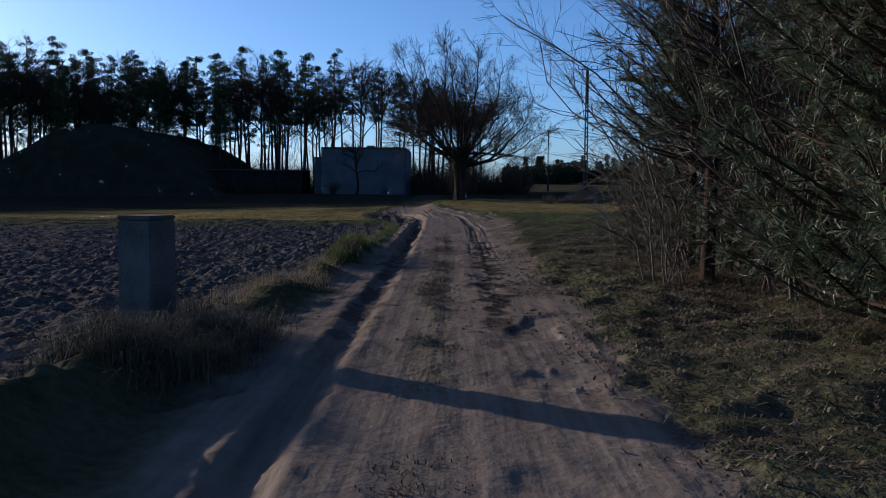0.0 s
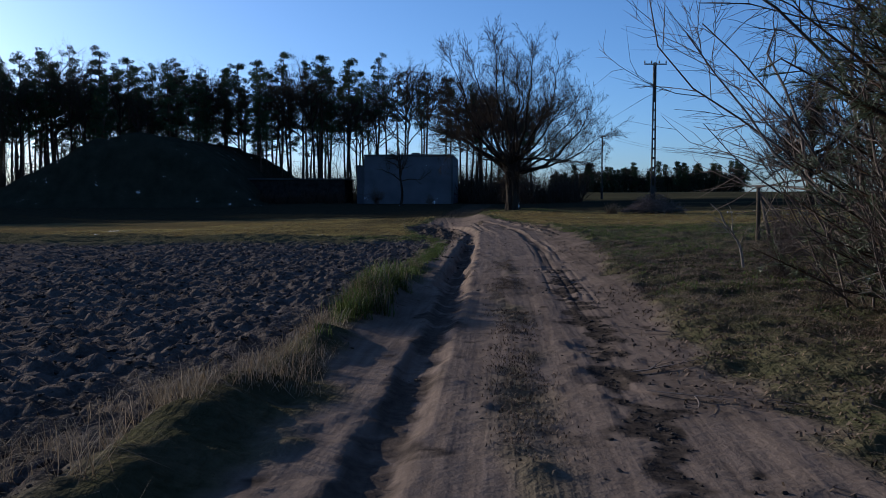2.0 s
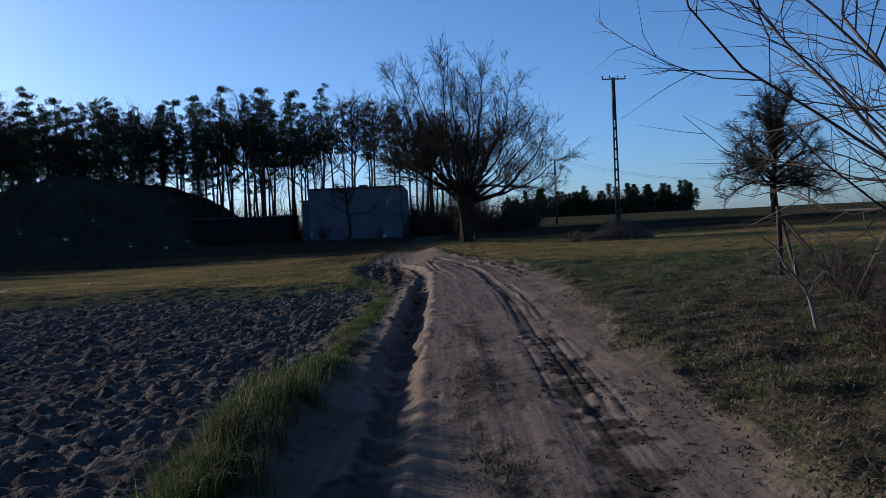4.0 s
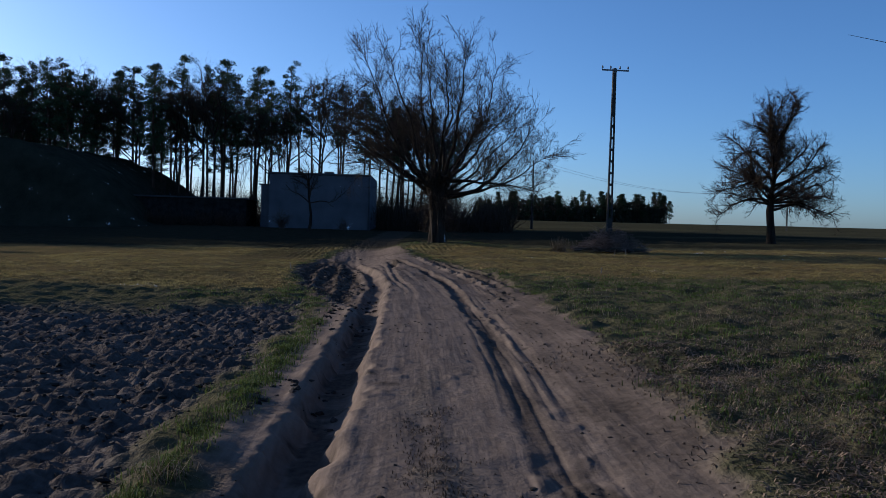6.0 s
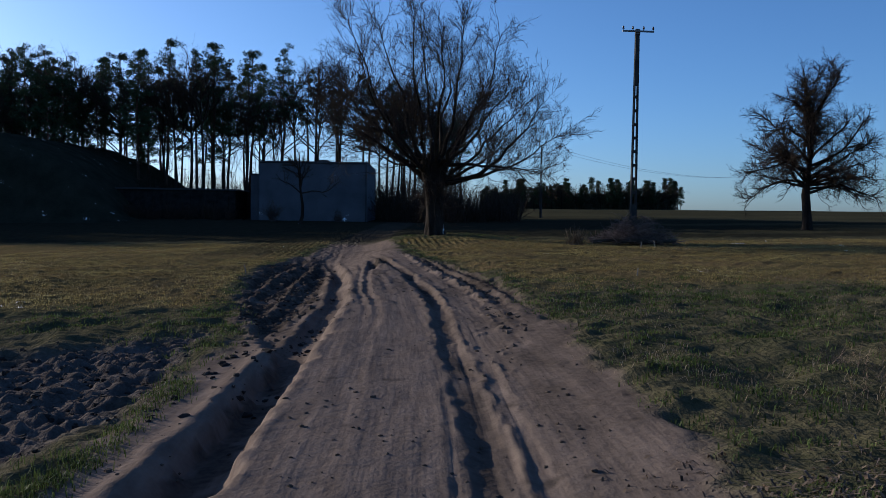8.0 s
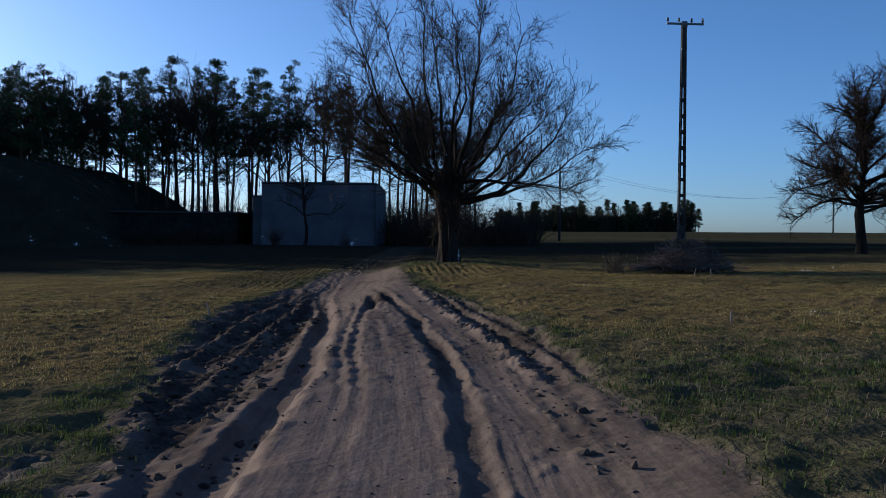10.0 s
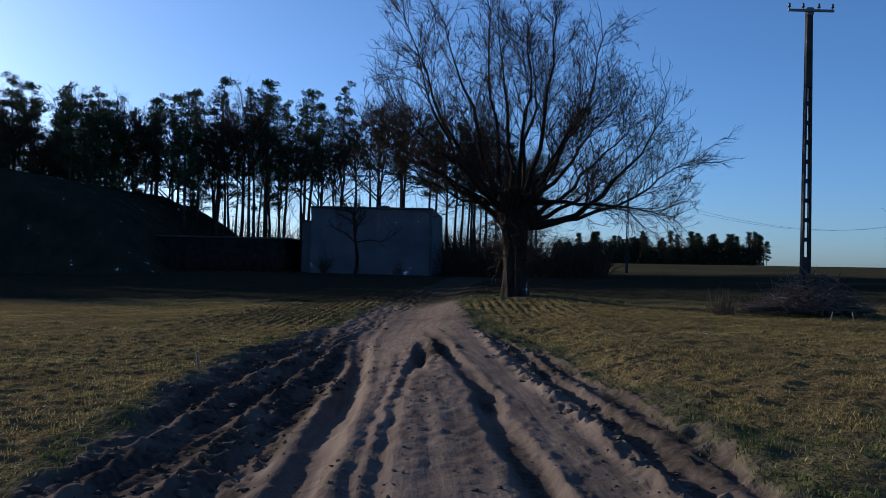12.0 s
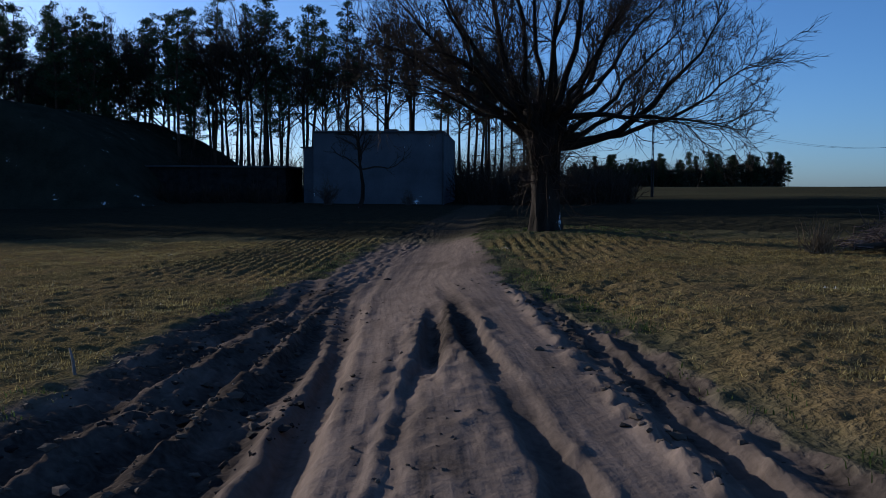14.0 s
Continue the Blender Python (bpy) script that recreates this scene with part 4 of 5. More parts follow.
def top_of(k, off):
    x, y, rz = POLES[k]
    return (x + off * math.cos(radians(rz)), y + off * math.sin(radians(rz)), gz(x, y) + 8.2 - 0.0)


for off in (-0.62, 0.62):
    wire(top_of(1, off), top_of(2, off), 2.6)


# ---- the white building at the wood's edge ----
def white_building():
    x0, x1, y0, y1 = -14.15, -4.83, 93.0, 105.0
    zb, zt = gz(-10, 93) - 0.3, 6.25
    t = thing("white_building", ((x0 + x1) / 2, y0, zb), "flat-roofed white plastered farm building in shade", "building")
    h, wdt = zt - zb, x1 - x0
    th, deep = 0.3, y1 - y0
    part("wall", box_bm(wdt, th, h, (0, th / 2, 0), 0.02), M_PLASTER_SHADED, t, "blank white front wall")
    part("wall", box_bm(wdt, th, h, (0, deep - th / 2, 0), 0.02), M_PLASTER_SHADED, t)
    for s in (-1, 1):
        part("wall", box_bm(th, deep - 2 * th, h, (s * (wdt / 2 - th / 2), deep / 2, 0), 0.0), M_PLASTER_SHADED, t)
    part("roof", box_bm(wdt + 0.06, deep + 0.06, 0.10, (0, deep / 2, h), 0.03), M_DARKROOF, t)
    part("ridge_box", box_bm(0.9, 0.6, 0.35, (0.4, 4.0, h + 0.14), 0.03), M_CONCRETE, t)
    pipe = Geo()
    pipe.tube([(wdt / 2 - 0.1, -0.07, 0.1), (wdt / 2 - 0.1, -0.07, h - 0.15)], [0.06, 0.06], 8)
    geo_part("downpipe", pipe, M_DARKROOF, t)
    gut = Geo()
    gut.tube([(-wdt / 2, -0.06, h - 0.02), (wdt / 2, -0.06, h - 0.02)], [0.06, 0.06], 8)
    geo_part("gutter", gut, M_DARKROOF, t)
    part("annex", box_bm(0.9, 4.5, h - 1.1, (-wdt / 2 - 0.46, 3.2, 0), 0.02), M_PLASTER_SHADED, t)
    part("annex_roof", box_bm(1.2, 4.7, 0.12, (-wdt / 2 - 0.5, 3.2, h - 1.1), 0.02), M_DARKROOF, t)


white_building()


def long_shed():
    x0, x1, y = -30.0, -16.4, 94.0
    zb = gz(-22, 94) - 0.3
    t = thing("long_shed", ((x0 + x1) / 2, y, zb), "low dark flat-roofed shed beside the white building", "shed")
    w, h = x1 - x0, 3.75 - zb
    part("wall", box_bm(w, 5.0, h, (0, 2.5, 0), 0.02), M_SHED, t)
    part("roof", box_bm(w + 0.3, 5.4, 0.14, (0, 2.5, h), 0.03), M_DARKROOF, t)
    for k in range(4):
        part("door", box_bm(2.4, 0.08, 2.2, (-w / 2 + 1.9 + 3.3 * k, -0.035, 0.3), 0.01), M_SHED, t)


long_shed()


def earth_mound():
    """A long earth-covered shelter, arched in section."""
    ys = np.linspace(86, 122, 46)
    xs = np.linspace(-58, -15, 110)
    X, Y = np.meshgrid(xs, ys)
    prof = np.interp(X, [-58, -52, -48, -45, -41.5, -38, -34.8, -32, -29.5, -27.6, -26.3, -25, -23.8], [0.0, 1.6, 3.4, 5.0, 6.9, 7.4, 7.0, 6.0, 4.8, 3.4, 2.2, 0.8, 0.0])
    endcap = smooth(Y, 86, 89.5) * (1 - smooth(Y, 117, 122))
    Z = land_z(X, Y) + prof * endcap * (1 + 0.03 * fbm(X * 0.3, Y * 0.3, 71)) + 0.12 * fbm(X * 0.8, Y * 0.8, 73) * endcap - 0.06
    ny, nx = X.shape
    idx = np.arange(ny * nx).reshape(ny, nx)
    q = np.stack([idx[:-1, :-1], idx[:-1, 1:], idx[1:, 1:], idx[1:, :-1]], -1).reshape(-1, 4)
    ob = new("earth_mound", np_mesh("earth_mound", np.stack([X, Y, Z], -1).reshape(-1, 3), q))
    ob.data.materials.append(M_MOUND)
    tagged(ob, "grassed earth-covered shelter mound before the pine wood", "mound")


earth_mound()


# ---- the far wood on the rise ----
def far_wood():
    rnd = random.Random(12)
    mass = Geo()
    pines = [pine("far_pine", 9.0, 0.2, 300 + k, wide=1.5) for k in range(3)]
    bare = [bare_tree("far_bare_tree", 8.0, 320 + k, "leafless tree in the distant copse", 0.25, 0.6, "distant copse", 0.8) for k in range(2)]
    for o in pines:
        tagged(o, "dark pine in the distant copse on the rise", "tree", "distant copse")
    used = set()
    for k in range(190):
        x = rnd.uniform(20, 85.5)
        y = 300 + rnd.uniform(0, 14) + (5 if x < 30 else 0)
        ob = rnd.choice(pines if rnd.random() < 0.35 else bare)
        s = rnd.uniform(0.65, 1.15)
        if ob in used:
            again(ob, x, y, rnd.uniform(0, 360), s)
        else:
            used.add(ob)
            stand(ob, x, y, 0, s)
    r = np.random.default_rng(4)
    n = 22000
    cx = r.uniform(19, 85, n)
    cy = r.uniform(302, 316, n)
    cz = land_z(cx, cy) + r.uniform(0, 1, n) ** 1.4 * (6.0 + 1.2 * vnoise(cx * 0.16, cx * 0, 3))
    c = np.stack([cx, cy, cz], -1)
    d1, d2 = r.normal(0, 0.45, (n, 3)), r.normal(0, 0.45, (n, 3))
    ob = new("undergrowth", np_mesh("undergrowth", np.stack([c, c + d1, c + d2], 1).reshape(-1, 3), np.arange(n * 3).reshape(-1, 3), False))
    ob.data.materials.append(M_FARWOOD)
    tagged(ob, "dark tangled undergrowth below the distant copse", "undergrowth", kind="stuff")


far_wood()


# ---- undergrowth along the near wood ----
def thicket(name, label, boxes_, n, size, mat, seed):
    r = np.random.default_rng(seed)
    geo = Geo()
    for (xa, xb, ya, yb, h), m in zip(boxes_, n):
        for _ in range(m):
            x, y = r.uniform(xa, xb), r.uniform(ya, yb)
            z = gz(x, y)
            for _ in range(7):
                d = unit(r.normal(0, 0.45, 3) + np.array([0, 0, 1.0]))
                L = h * r.uniform(0.4, 1.0)
                p = np.array([x, y, z]) + np.append(r.normal(0, 0.15, 2), 0)
                q = p + d * L * 0.5
                d2 = unit(d + r.normal(0, 0.3, 3))
                geo.tube([p, q, q + d2 * L * 0.5], [size, size * 0.7, size * 0.25], 3, cap=False)
                for _ in range(4):
                    s = p + (q - p) * r.uniform(0.4, 1.6)
                    geo.tube([s, s + unit(d + r.normal(0, 0.6, 3)) * L * 0.35], [size * 0.5, size * 0.2], 3, cap=False)
    ob = geo_part(name, geo, mat)
    return tagged(ob, label, "undergrowth", kind="stuff")


thicket("wood_undergrowth", "dark leafless undergrowth along the wood's edge",
        [(-30, -16, 90.5, 93.5, 1.6), (-4, 9, 92, 108, 3.4), (-100, -45, 100, 108, 6.5), (-45, -16, 100, 108, 5.0), (-14, 4, 106, 112, 5.5)], [60, 170, 230, 190, 170], 0.03, M_TWIG, 61)


# ---- brush pile at the pole ----
def brush_pile():
    r = np.random.default_rng(77)
    t = thing("brush_pile", (8.2, 51.6, gz(8.2, 51.6)), "heap of cut brushwood at the pole's foot", "brush pile")
    g = Geo()
    for _ in range(1500):
        x, y = float(np.clip(r.normal(0, 0.72), -1.6, 1.6)), r.normal(0, 0.45)
        z = min(abs(r.normal(0, 0.46)), 1.0) * math.exp(-(x / 1.3) ** 2) + 0.05
        d = unit(np.array([r.normal(0, 1), r.normal(0, 0.6), abs(r.normal(0, 0.45))]))
        L = r.uniform(0.25, 0.7)
        p = np.array([x, y, z])
        g.tube([p - d * L / 2 * 0.5, p, p + d * L / 2 + r.normal(0, 0.08, 3)], [0.012, 0.010, 0.004], 3, cap=False)
    geo_part("twig_mass", g, M_BRUSH, t)
    for _ in range(7):
        lg = Geo()
        x = r.uniform(-1.2, 1.2)
        a = r.uniform(-0.5, 0.5)
        L = r.uniform(0.7, 1.5)
        c = np.array([x, -0.5 + r.uniform(-0.1, 0.2), 0.12])
        d = np.array([math.cos(a), math.sin(a), 0.08])
        lg.tube([c - d * L / 2, c + d * L / 2], [0.07, 0.055], 6)
        geo_part("log", lg, M_WOOD, t)
    s = thing("dry_bush", (6.0, 51.4, gz(6.0, 51.4)), "pale dry bush of stalks at the field's edge", "bush")
    b = Geo()
    for _ in range(160):
        d = unit(r.normal(0, 0.4, 3) + np.array([0, 0, 1.0]))
        p = np.append(r.normal(0, 0.13, 2), 0)
        L = r.uniform(0.3, 0.75)
        b.tube([p, p + d * L * 0.6, p + d * L + r.normal(0, 0.06, 3)], [0.008, 0.006, 0.003], 3, cap=False)
    geo_part("stalk_mass", b, M_DRY, s)


brush_pile()


# ---- the gate pillar ----
def gate_pillar():
    t = thing("gate_pillar", (-2.34, 6.75, gz(-2.34, 6.75) - 0.2), "weathered square concrete gate pillar with a flat cap", "pillar", rz=71)
    part("shaft", box_bm(0.31, 0.31, 1.20, (0, 0, 0), 0.012, 2), M_CONCRETE, t)
    part("cap", box_bm(0.316, 0.316, 0.035, (0, 0, 1.203), 0.010, 2), M_CONCRETE, t, "pale flat cap")


gate_pillar()


# ---- young pine and shrubs on the verge ----
def young_pine(x, y, height, seed, tufts_each=18, group="young pines", low=0.25):
    r = np.random.default_rng(seed)
    t = thing("young_pine", (x, y, gz(x, y)), "bushy young pine with long grey-green needles", "tree", group)
    trunk, limbs, leaf = Geo(), Geo(), Geo()
    trunk.tube([(0, 0, -0.2), (0.03, 0, height * 0.4), (0, 0.05, height)], [0.10, 0.07, 0.015], 7)
    z, ends = low, []
    while z < height - 0.2:
        rel = z / height
        for k in range(9):
            az = r.uniform(0, 2 * math.pi)
            L = (0.55 + 1.55 * (1 - rel) ** 0.8) * r.uniform(0.65, 1.1)
            rise = 0.15 + 0.5 * rel + r.uniform(-0.1, 0.15)
            d = unit(np.array([math.cos(az), math.sin(az), rise]))
            p = np.array([0.0, 0, z + r.uniform(-0.1, 0.1)])
            pts = [p, p + d * L * 0.5, p + d * L + np.array([0, 0, 0.16 * L])]
            limbs.tube(pts, [0.022, 0.015, 0.006], 4, cap=False)
            for _ in range(tufts_each):
                f = r.uniform(0.25, 1.0)
                q = p + d * L * f + np.array([0, 0, 0.16 * L * f * f])
                w = unit(d + r.normal(0, 0.6, 3) + np.array([0, 0, 0.15]))
                e = q + w * r.uniform(0.1, 0.34)
                limbs.tube([q, e], [0.006, 0.004], 3, cap=False)
                ends.append((q + (e - q) * 0.3, e, w))
        z += 0.28
    m = 32
    q, e, w = (np.repeat(np.array([k[i] for k in ends]), m, axis=0) for i in range(3))
    u = r.uniform(0, 1, (len(q), 1))
    s = q * (1 - u) + e * u
    dirs = r.normal(0, 0.6, (len(q), 3)) + w
    dirs /= np.linalg.norm(dirs, axis=1)[:, None]
    sd = np.cross(dirs, r.normal(0, 1, (len(q), 3)))
    sd /= np.linalg.norm(sd, axis=1)[:, None] + 1e-9
    tri = np.stack([s - sd * 0.003, s + sd * 0.003, s + dirs * r.uniform(0.07, 0.13, len(q))[:, None]], 1).reshape(-1, 3)
    leaf.add(tri, np.arange(len(tri)).reshape(-1, 3))
    geo_part("trunk", trunk, M_PINEBARK, t)
    geo_part("branch_mass", limbs, M_PINEBARK, t)
    geo_part("needle_mass", leaf, M_NEEDLE_NEAR, t, smooth_shade=False)
    return t


pine_a = young_pine(3.55, 6.3, 5.4, 401)
pine_b = young_pine(4.2, 8.9, 4.8, 402)
young_pine(3.3, 10.9, 4.9, 403, low=1.5)
for src, px, py, prz, ps in ((pine_b, 5.4, 4.8, 70, 1.2), (pine_a, 5.9, 8.0, 140, 1.05), (pine_b, 3.5, 12.3, 200, 0.72), (pine_a, 6.2, 11.0, 250, 0.95), (pine_b, 4.9, 7.3, 310, 1.15), (pine_b, 4.5, 5.3, 20, 1.2)):
    again(src, px, py, prz, ps)


def shrub(x, y, height, stems, seed, label, name="shrub", lean=(0, 0), r0=0.028, dense=1.0):
    r = np.random.default_rng(seed)
    t = thing(name, (x, y, gz(x, y)), label, "shrub", "verge shrubs")
    g, own = Geo(), []
    spec = [(7, 0.17, 0.05, int(9 * dense), 0.42, 0.7, 0.15, 4), (4, 0.2, 0.03, int(6 * dense), 0.5, 0.7, 0.15, 3), (3, 0.2, 0.0, 0, 0, 0, 0, 3)]
    for _ in range(stems):
        d = unit(r.normal(0, 0.28, 3) + np.array([lean[0], lean[1], 1.0]))
        grow(g, np.append(r.normal(0, 0.09 * height, 2), -0.1), d, height * r.uniform(0.55, 1.0), r0 * r.uniform(0.7, 1.2), r, 0, spec, stems=own)
    for st in own:
        geo_part("stem", st, M_SHRUB, t)
    geo_part("twig_mass", g, M_SHRUB, t)
    return t


def arching_shrub():
    """A tall shrub whose long limbs arch out over the track."""
    r = np.random.default_rng(520)
    x, y = 4.3, 12.7
    t = thing("arching_shrub", (x, y, gz(x, y)), "leafless shrub with long limbs arching over the track", "shrub", "verge shrubs")
    twigs = Geo()
    spec = [(5, 0.15, 0.05, 6, 0.5, 0.7, 0.15, 3), (4, 0.18, 0.04, 4, 0.5, 0.7, 0.1, 3), (3, 0.2, 0.02, 0, 0, 0, 0, 3)]
    ways = [(-3.5, -0.4, 3.5, 2.2), (-1.9, -0.6, 3.6, 2.4), (-1.4, -1.4, 3.9, 2.6), (-1.2, 0.6, 3.4, 2.2), (-0.9, 0.3, 4.4, 2.8), (-0.4, -0.8, 4.6, 2.6), (-0.9, -1.0, 3.0, 1.8), (0.5, 0.2, 4.6, 2.6), (0.9, -0.9, 4.2, 2.2)]
    for ex, ey, ez, mz in ways:
        u = np.linspace(0, 1, 9)[:, None]
        p0, p1, p2 = np.append(r.normal(0, 0.15, 2), -0.1), np.array([ex * 0.22, ey * 0.22, mz]), np.array([ex, ey, ez])
        pts = (1 - u) ** 2 * p0 + 2 * u * (1 - u) * p1 + u ** 2 * p2 + r.normal(0, 0.05, (9, 3)) * u
        rads = 0.034 * (1 - 0.85 * u[:, 0])
        limb = Geo()
        limb.tube(pts, rads, 6, cap=False)
        geo_part("limb", limb, M_SHRUB, t)
        for _ in range(14):
            f = 8 * r.uniform(0.25, 1.0)
            k = min(int(f), 7)
            q = pts[k] + (pts[k + 1] - pts[k]) * (f - k)
            w = unit(unit(pts[k + 1] - pts[k]) + r.normal(0, 0.55, 3) + np.array([0, 0, 0.5]))
            grow(twigs, q, w, r.uniform(0.6, 1.4), max(rads[k] * 0.45, 0.006), r, 0, spec)
    geo_part("twig_mass", twigs, M_SHRUB, t)


arching_shrub()
THICK = "tall leafless thicket shrub with tangled branches"
shrub(4.9, 14.2, 5.6, 16, 501, THICK, lean=(-0.12, 0), r0=0.03, dense=1.3)
shrub(5.4, 16.2, 5.6, 13, 502, THICK, lean=(-0.1, 0), r0=0.03, dense=1.3)
thick_c = shrub(4.7, 10.9, 5.0, 18, 503, "leafless thicket shrub among dry grass", lean=(-0.1, 0.05), r0=0.026, dense=1.3)
shrub(2.75, 10.6, 1.7, 8, 504, "low leafless shrub on the grassy verge", lean=(-0.3, 0), r0=0.013)
shrub(6.4, 12.4, 6.0, 16, 505, THICK, lean=(-0.05, 0), r0=0.03, dense=1.3)
shrub(5.4, 12.6, 5.8, 15, 513, THICK, lean=(-0.08, 0), r0=0.03, dense=1.3)
shrub(6.0, 9.6, 6.0, 14, 514, THICK, lean=(-0.1, 0.05), r0=0.03, dense=1.3)
shrub(6.8, 18.2, 4.4, 9, 506, THICK, lean=(-0.2, 0), r0=0.028, dense=1.2)
shrub(3.6, 13.6, 2.4, 10, 508, "low tangled shrub in the dry grass", lean=(-0.15, 0), r0=0.016, dense=1.2)
shrub(4.6, 19.4, 0.9, 16, 509, "low dark bramble in the dry grass", r0=0.008)
shrub(5.4, 21.6, 0.9, 14, 510, "low dark bramble in the dry grass", r0=0.008)
shrub(3.5, 16.4, 0.6, 14, 511, "low dark bramble in the dry grass", r0=0.007)
shrub(7.4, 23.4, 2.4, 5, 507, "young leafless sapling clump by the fence", lean=(-0.2, 0), r0=0.02, dense=0.6)
shrub(6.1, 20.4, 2.6, 4, 512, "young leafless sapling clump by the fence", lean=(-0.15, 0), r0=0.02, dense=0.6)


for sx, sy, srz, ss in ((4.2, 9.4, 130, 0.95), (5.6, 11.0, 250, 1.15), (5.2, 8.4, 40, 1.1), (6.6, 14.6, 80, 1.1), (4.3, 12.0, 300, 0.8)):
    again(thick_c, sx, sy, srz, ss)


# ---- small tree and bush before the white building ----
def yard_tree():
    t = bare_tree("yard_tree", 6.0, 610, "small dark leafless tree before the white building", 0.38, 0.8, r0=0.16)
    stand(t, -9.6, 85.5)
    shrub(-12.3, 89.5, 2.0, 22, 611, "dark twiggy bush against the white building", "bush")
    shrub(-7.0, 90.0, 1.2, 14, 612, "dark twiggy bush against the white building", "bush")


yard_tree()


# ---- dead wood on the track and verge ----
def dead_branch(x, y, rz, length, seed, label="dead forked branch lying on the track", upright=False):
    r = np.random.default_rng(seed)
    t = thing("dead_branch", (x, y, gz(x, y) + 0.015), label, "branch", "dead branches", rz)
    g = Geo()
    spec = [(6, 0.16, 0.0, 6, 0.45, 0.6, 0.15, 5), (4, 0.2, 0.0, 3, 0.5, 0.6, 0.2, 4), (3, 0.2, 0.0, 0, 0, 0, 0, 3)]
    grow(g, (0, 0, 0.02), (0.25, 0, 1.0) if upright else (1, 0, 0.05), length, 0.024 if upright else 0.017, r, 0, spec)
    g.mesh_tubes()
    if not upright:
        g.v = [np.column_stack([v[:, :2], np.abs(v[:, 2]) * 0.18]) for v in g.v]
    geo_part("stem", g, M_DEADWOOD if upright else M_SHRUB, t)


dead_branch(0.65, 10.8, 32, 0.85, 701)
dead_branch(0.66, 10.2, -28, 0.95, 702)
dead_branch(1.25, 12.4, 160, 0.5, 703)
dead_branch(1.05, 8.3, 20, 0.3, 704)
dead_branch(1.35, 14.2, 10, 0.6, 705)
dead_branch(3.35, 17.6, 110, 1.1, 706, "broken upright dead sapling in the dry grass", True)


def field_stick(x, y, height, tilt, label):
    t = thing("field_stick", (x, y, gz(x, y)), label, "stick", "sticks in the field")
    g = Geo()
    g.tube([(0, 0, -0.05), (tilt * 0.4, 0.01, height * 0.5), (tilt, 0.02, height)], [0.016, 0.014, 0.009], 6)
    geo_part("stick", g, M_DEADWOOD, t)


field_stick(-4.2, 40.9, 0.24, -0.06, "short pale broken stick at the field's edge")
field_stick(7.9, 49.3, 0.26, 0.05, "pale dry stalk standing before the brush heap")
field_stick(8.35, 49.1, 0.22, -0.04, "pale dry stalk standing before the brush heap")
field_stick(4.6, 36.6, 0.16, 0.02, "dark stub of wood in the stubble")

# ---- fence posts ----
def fence_post(x, y, height, braces=()):
    t = thing("fence_post", (x, y, gz(x, y)), "grey weathered wooden fence post", "post", "fence posts")
    g = Geo()
    g.tube([(0, 0, -0.2), (0.01, 0, height * 0.5), (0.0, 0.01, height)], [0.05, 0.047, 0.044], 8)
    geo_part("post", g, M_WOOD, t)
    for dx, dy in braces:
        b = Geo()
        b.tube([(dx, dy, -0.1), (0.03, 0.0, height * 0.86)], [0.04, 0.036], 7)
        geo_part("brace", b, M_WOOD, t)


fence_post(5.45, 23.9, 1.22, ((0.75, -0.5), (0.2, -0.3)))
fence_post(5.53, 20.1, 1.18)


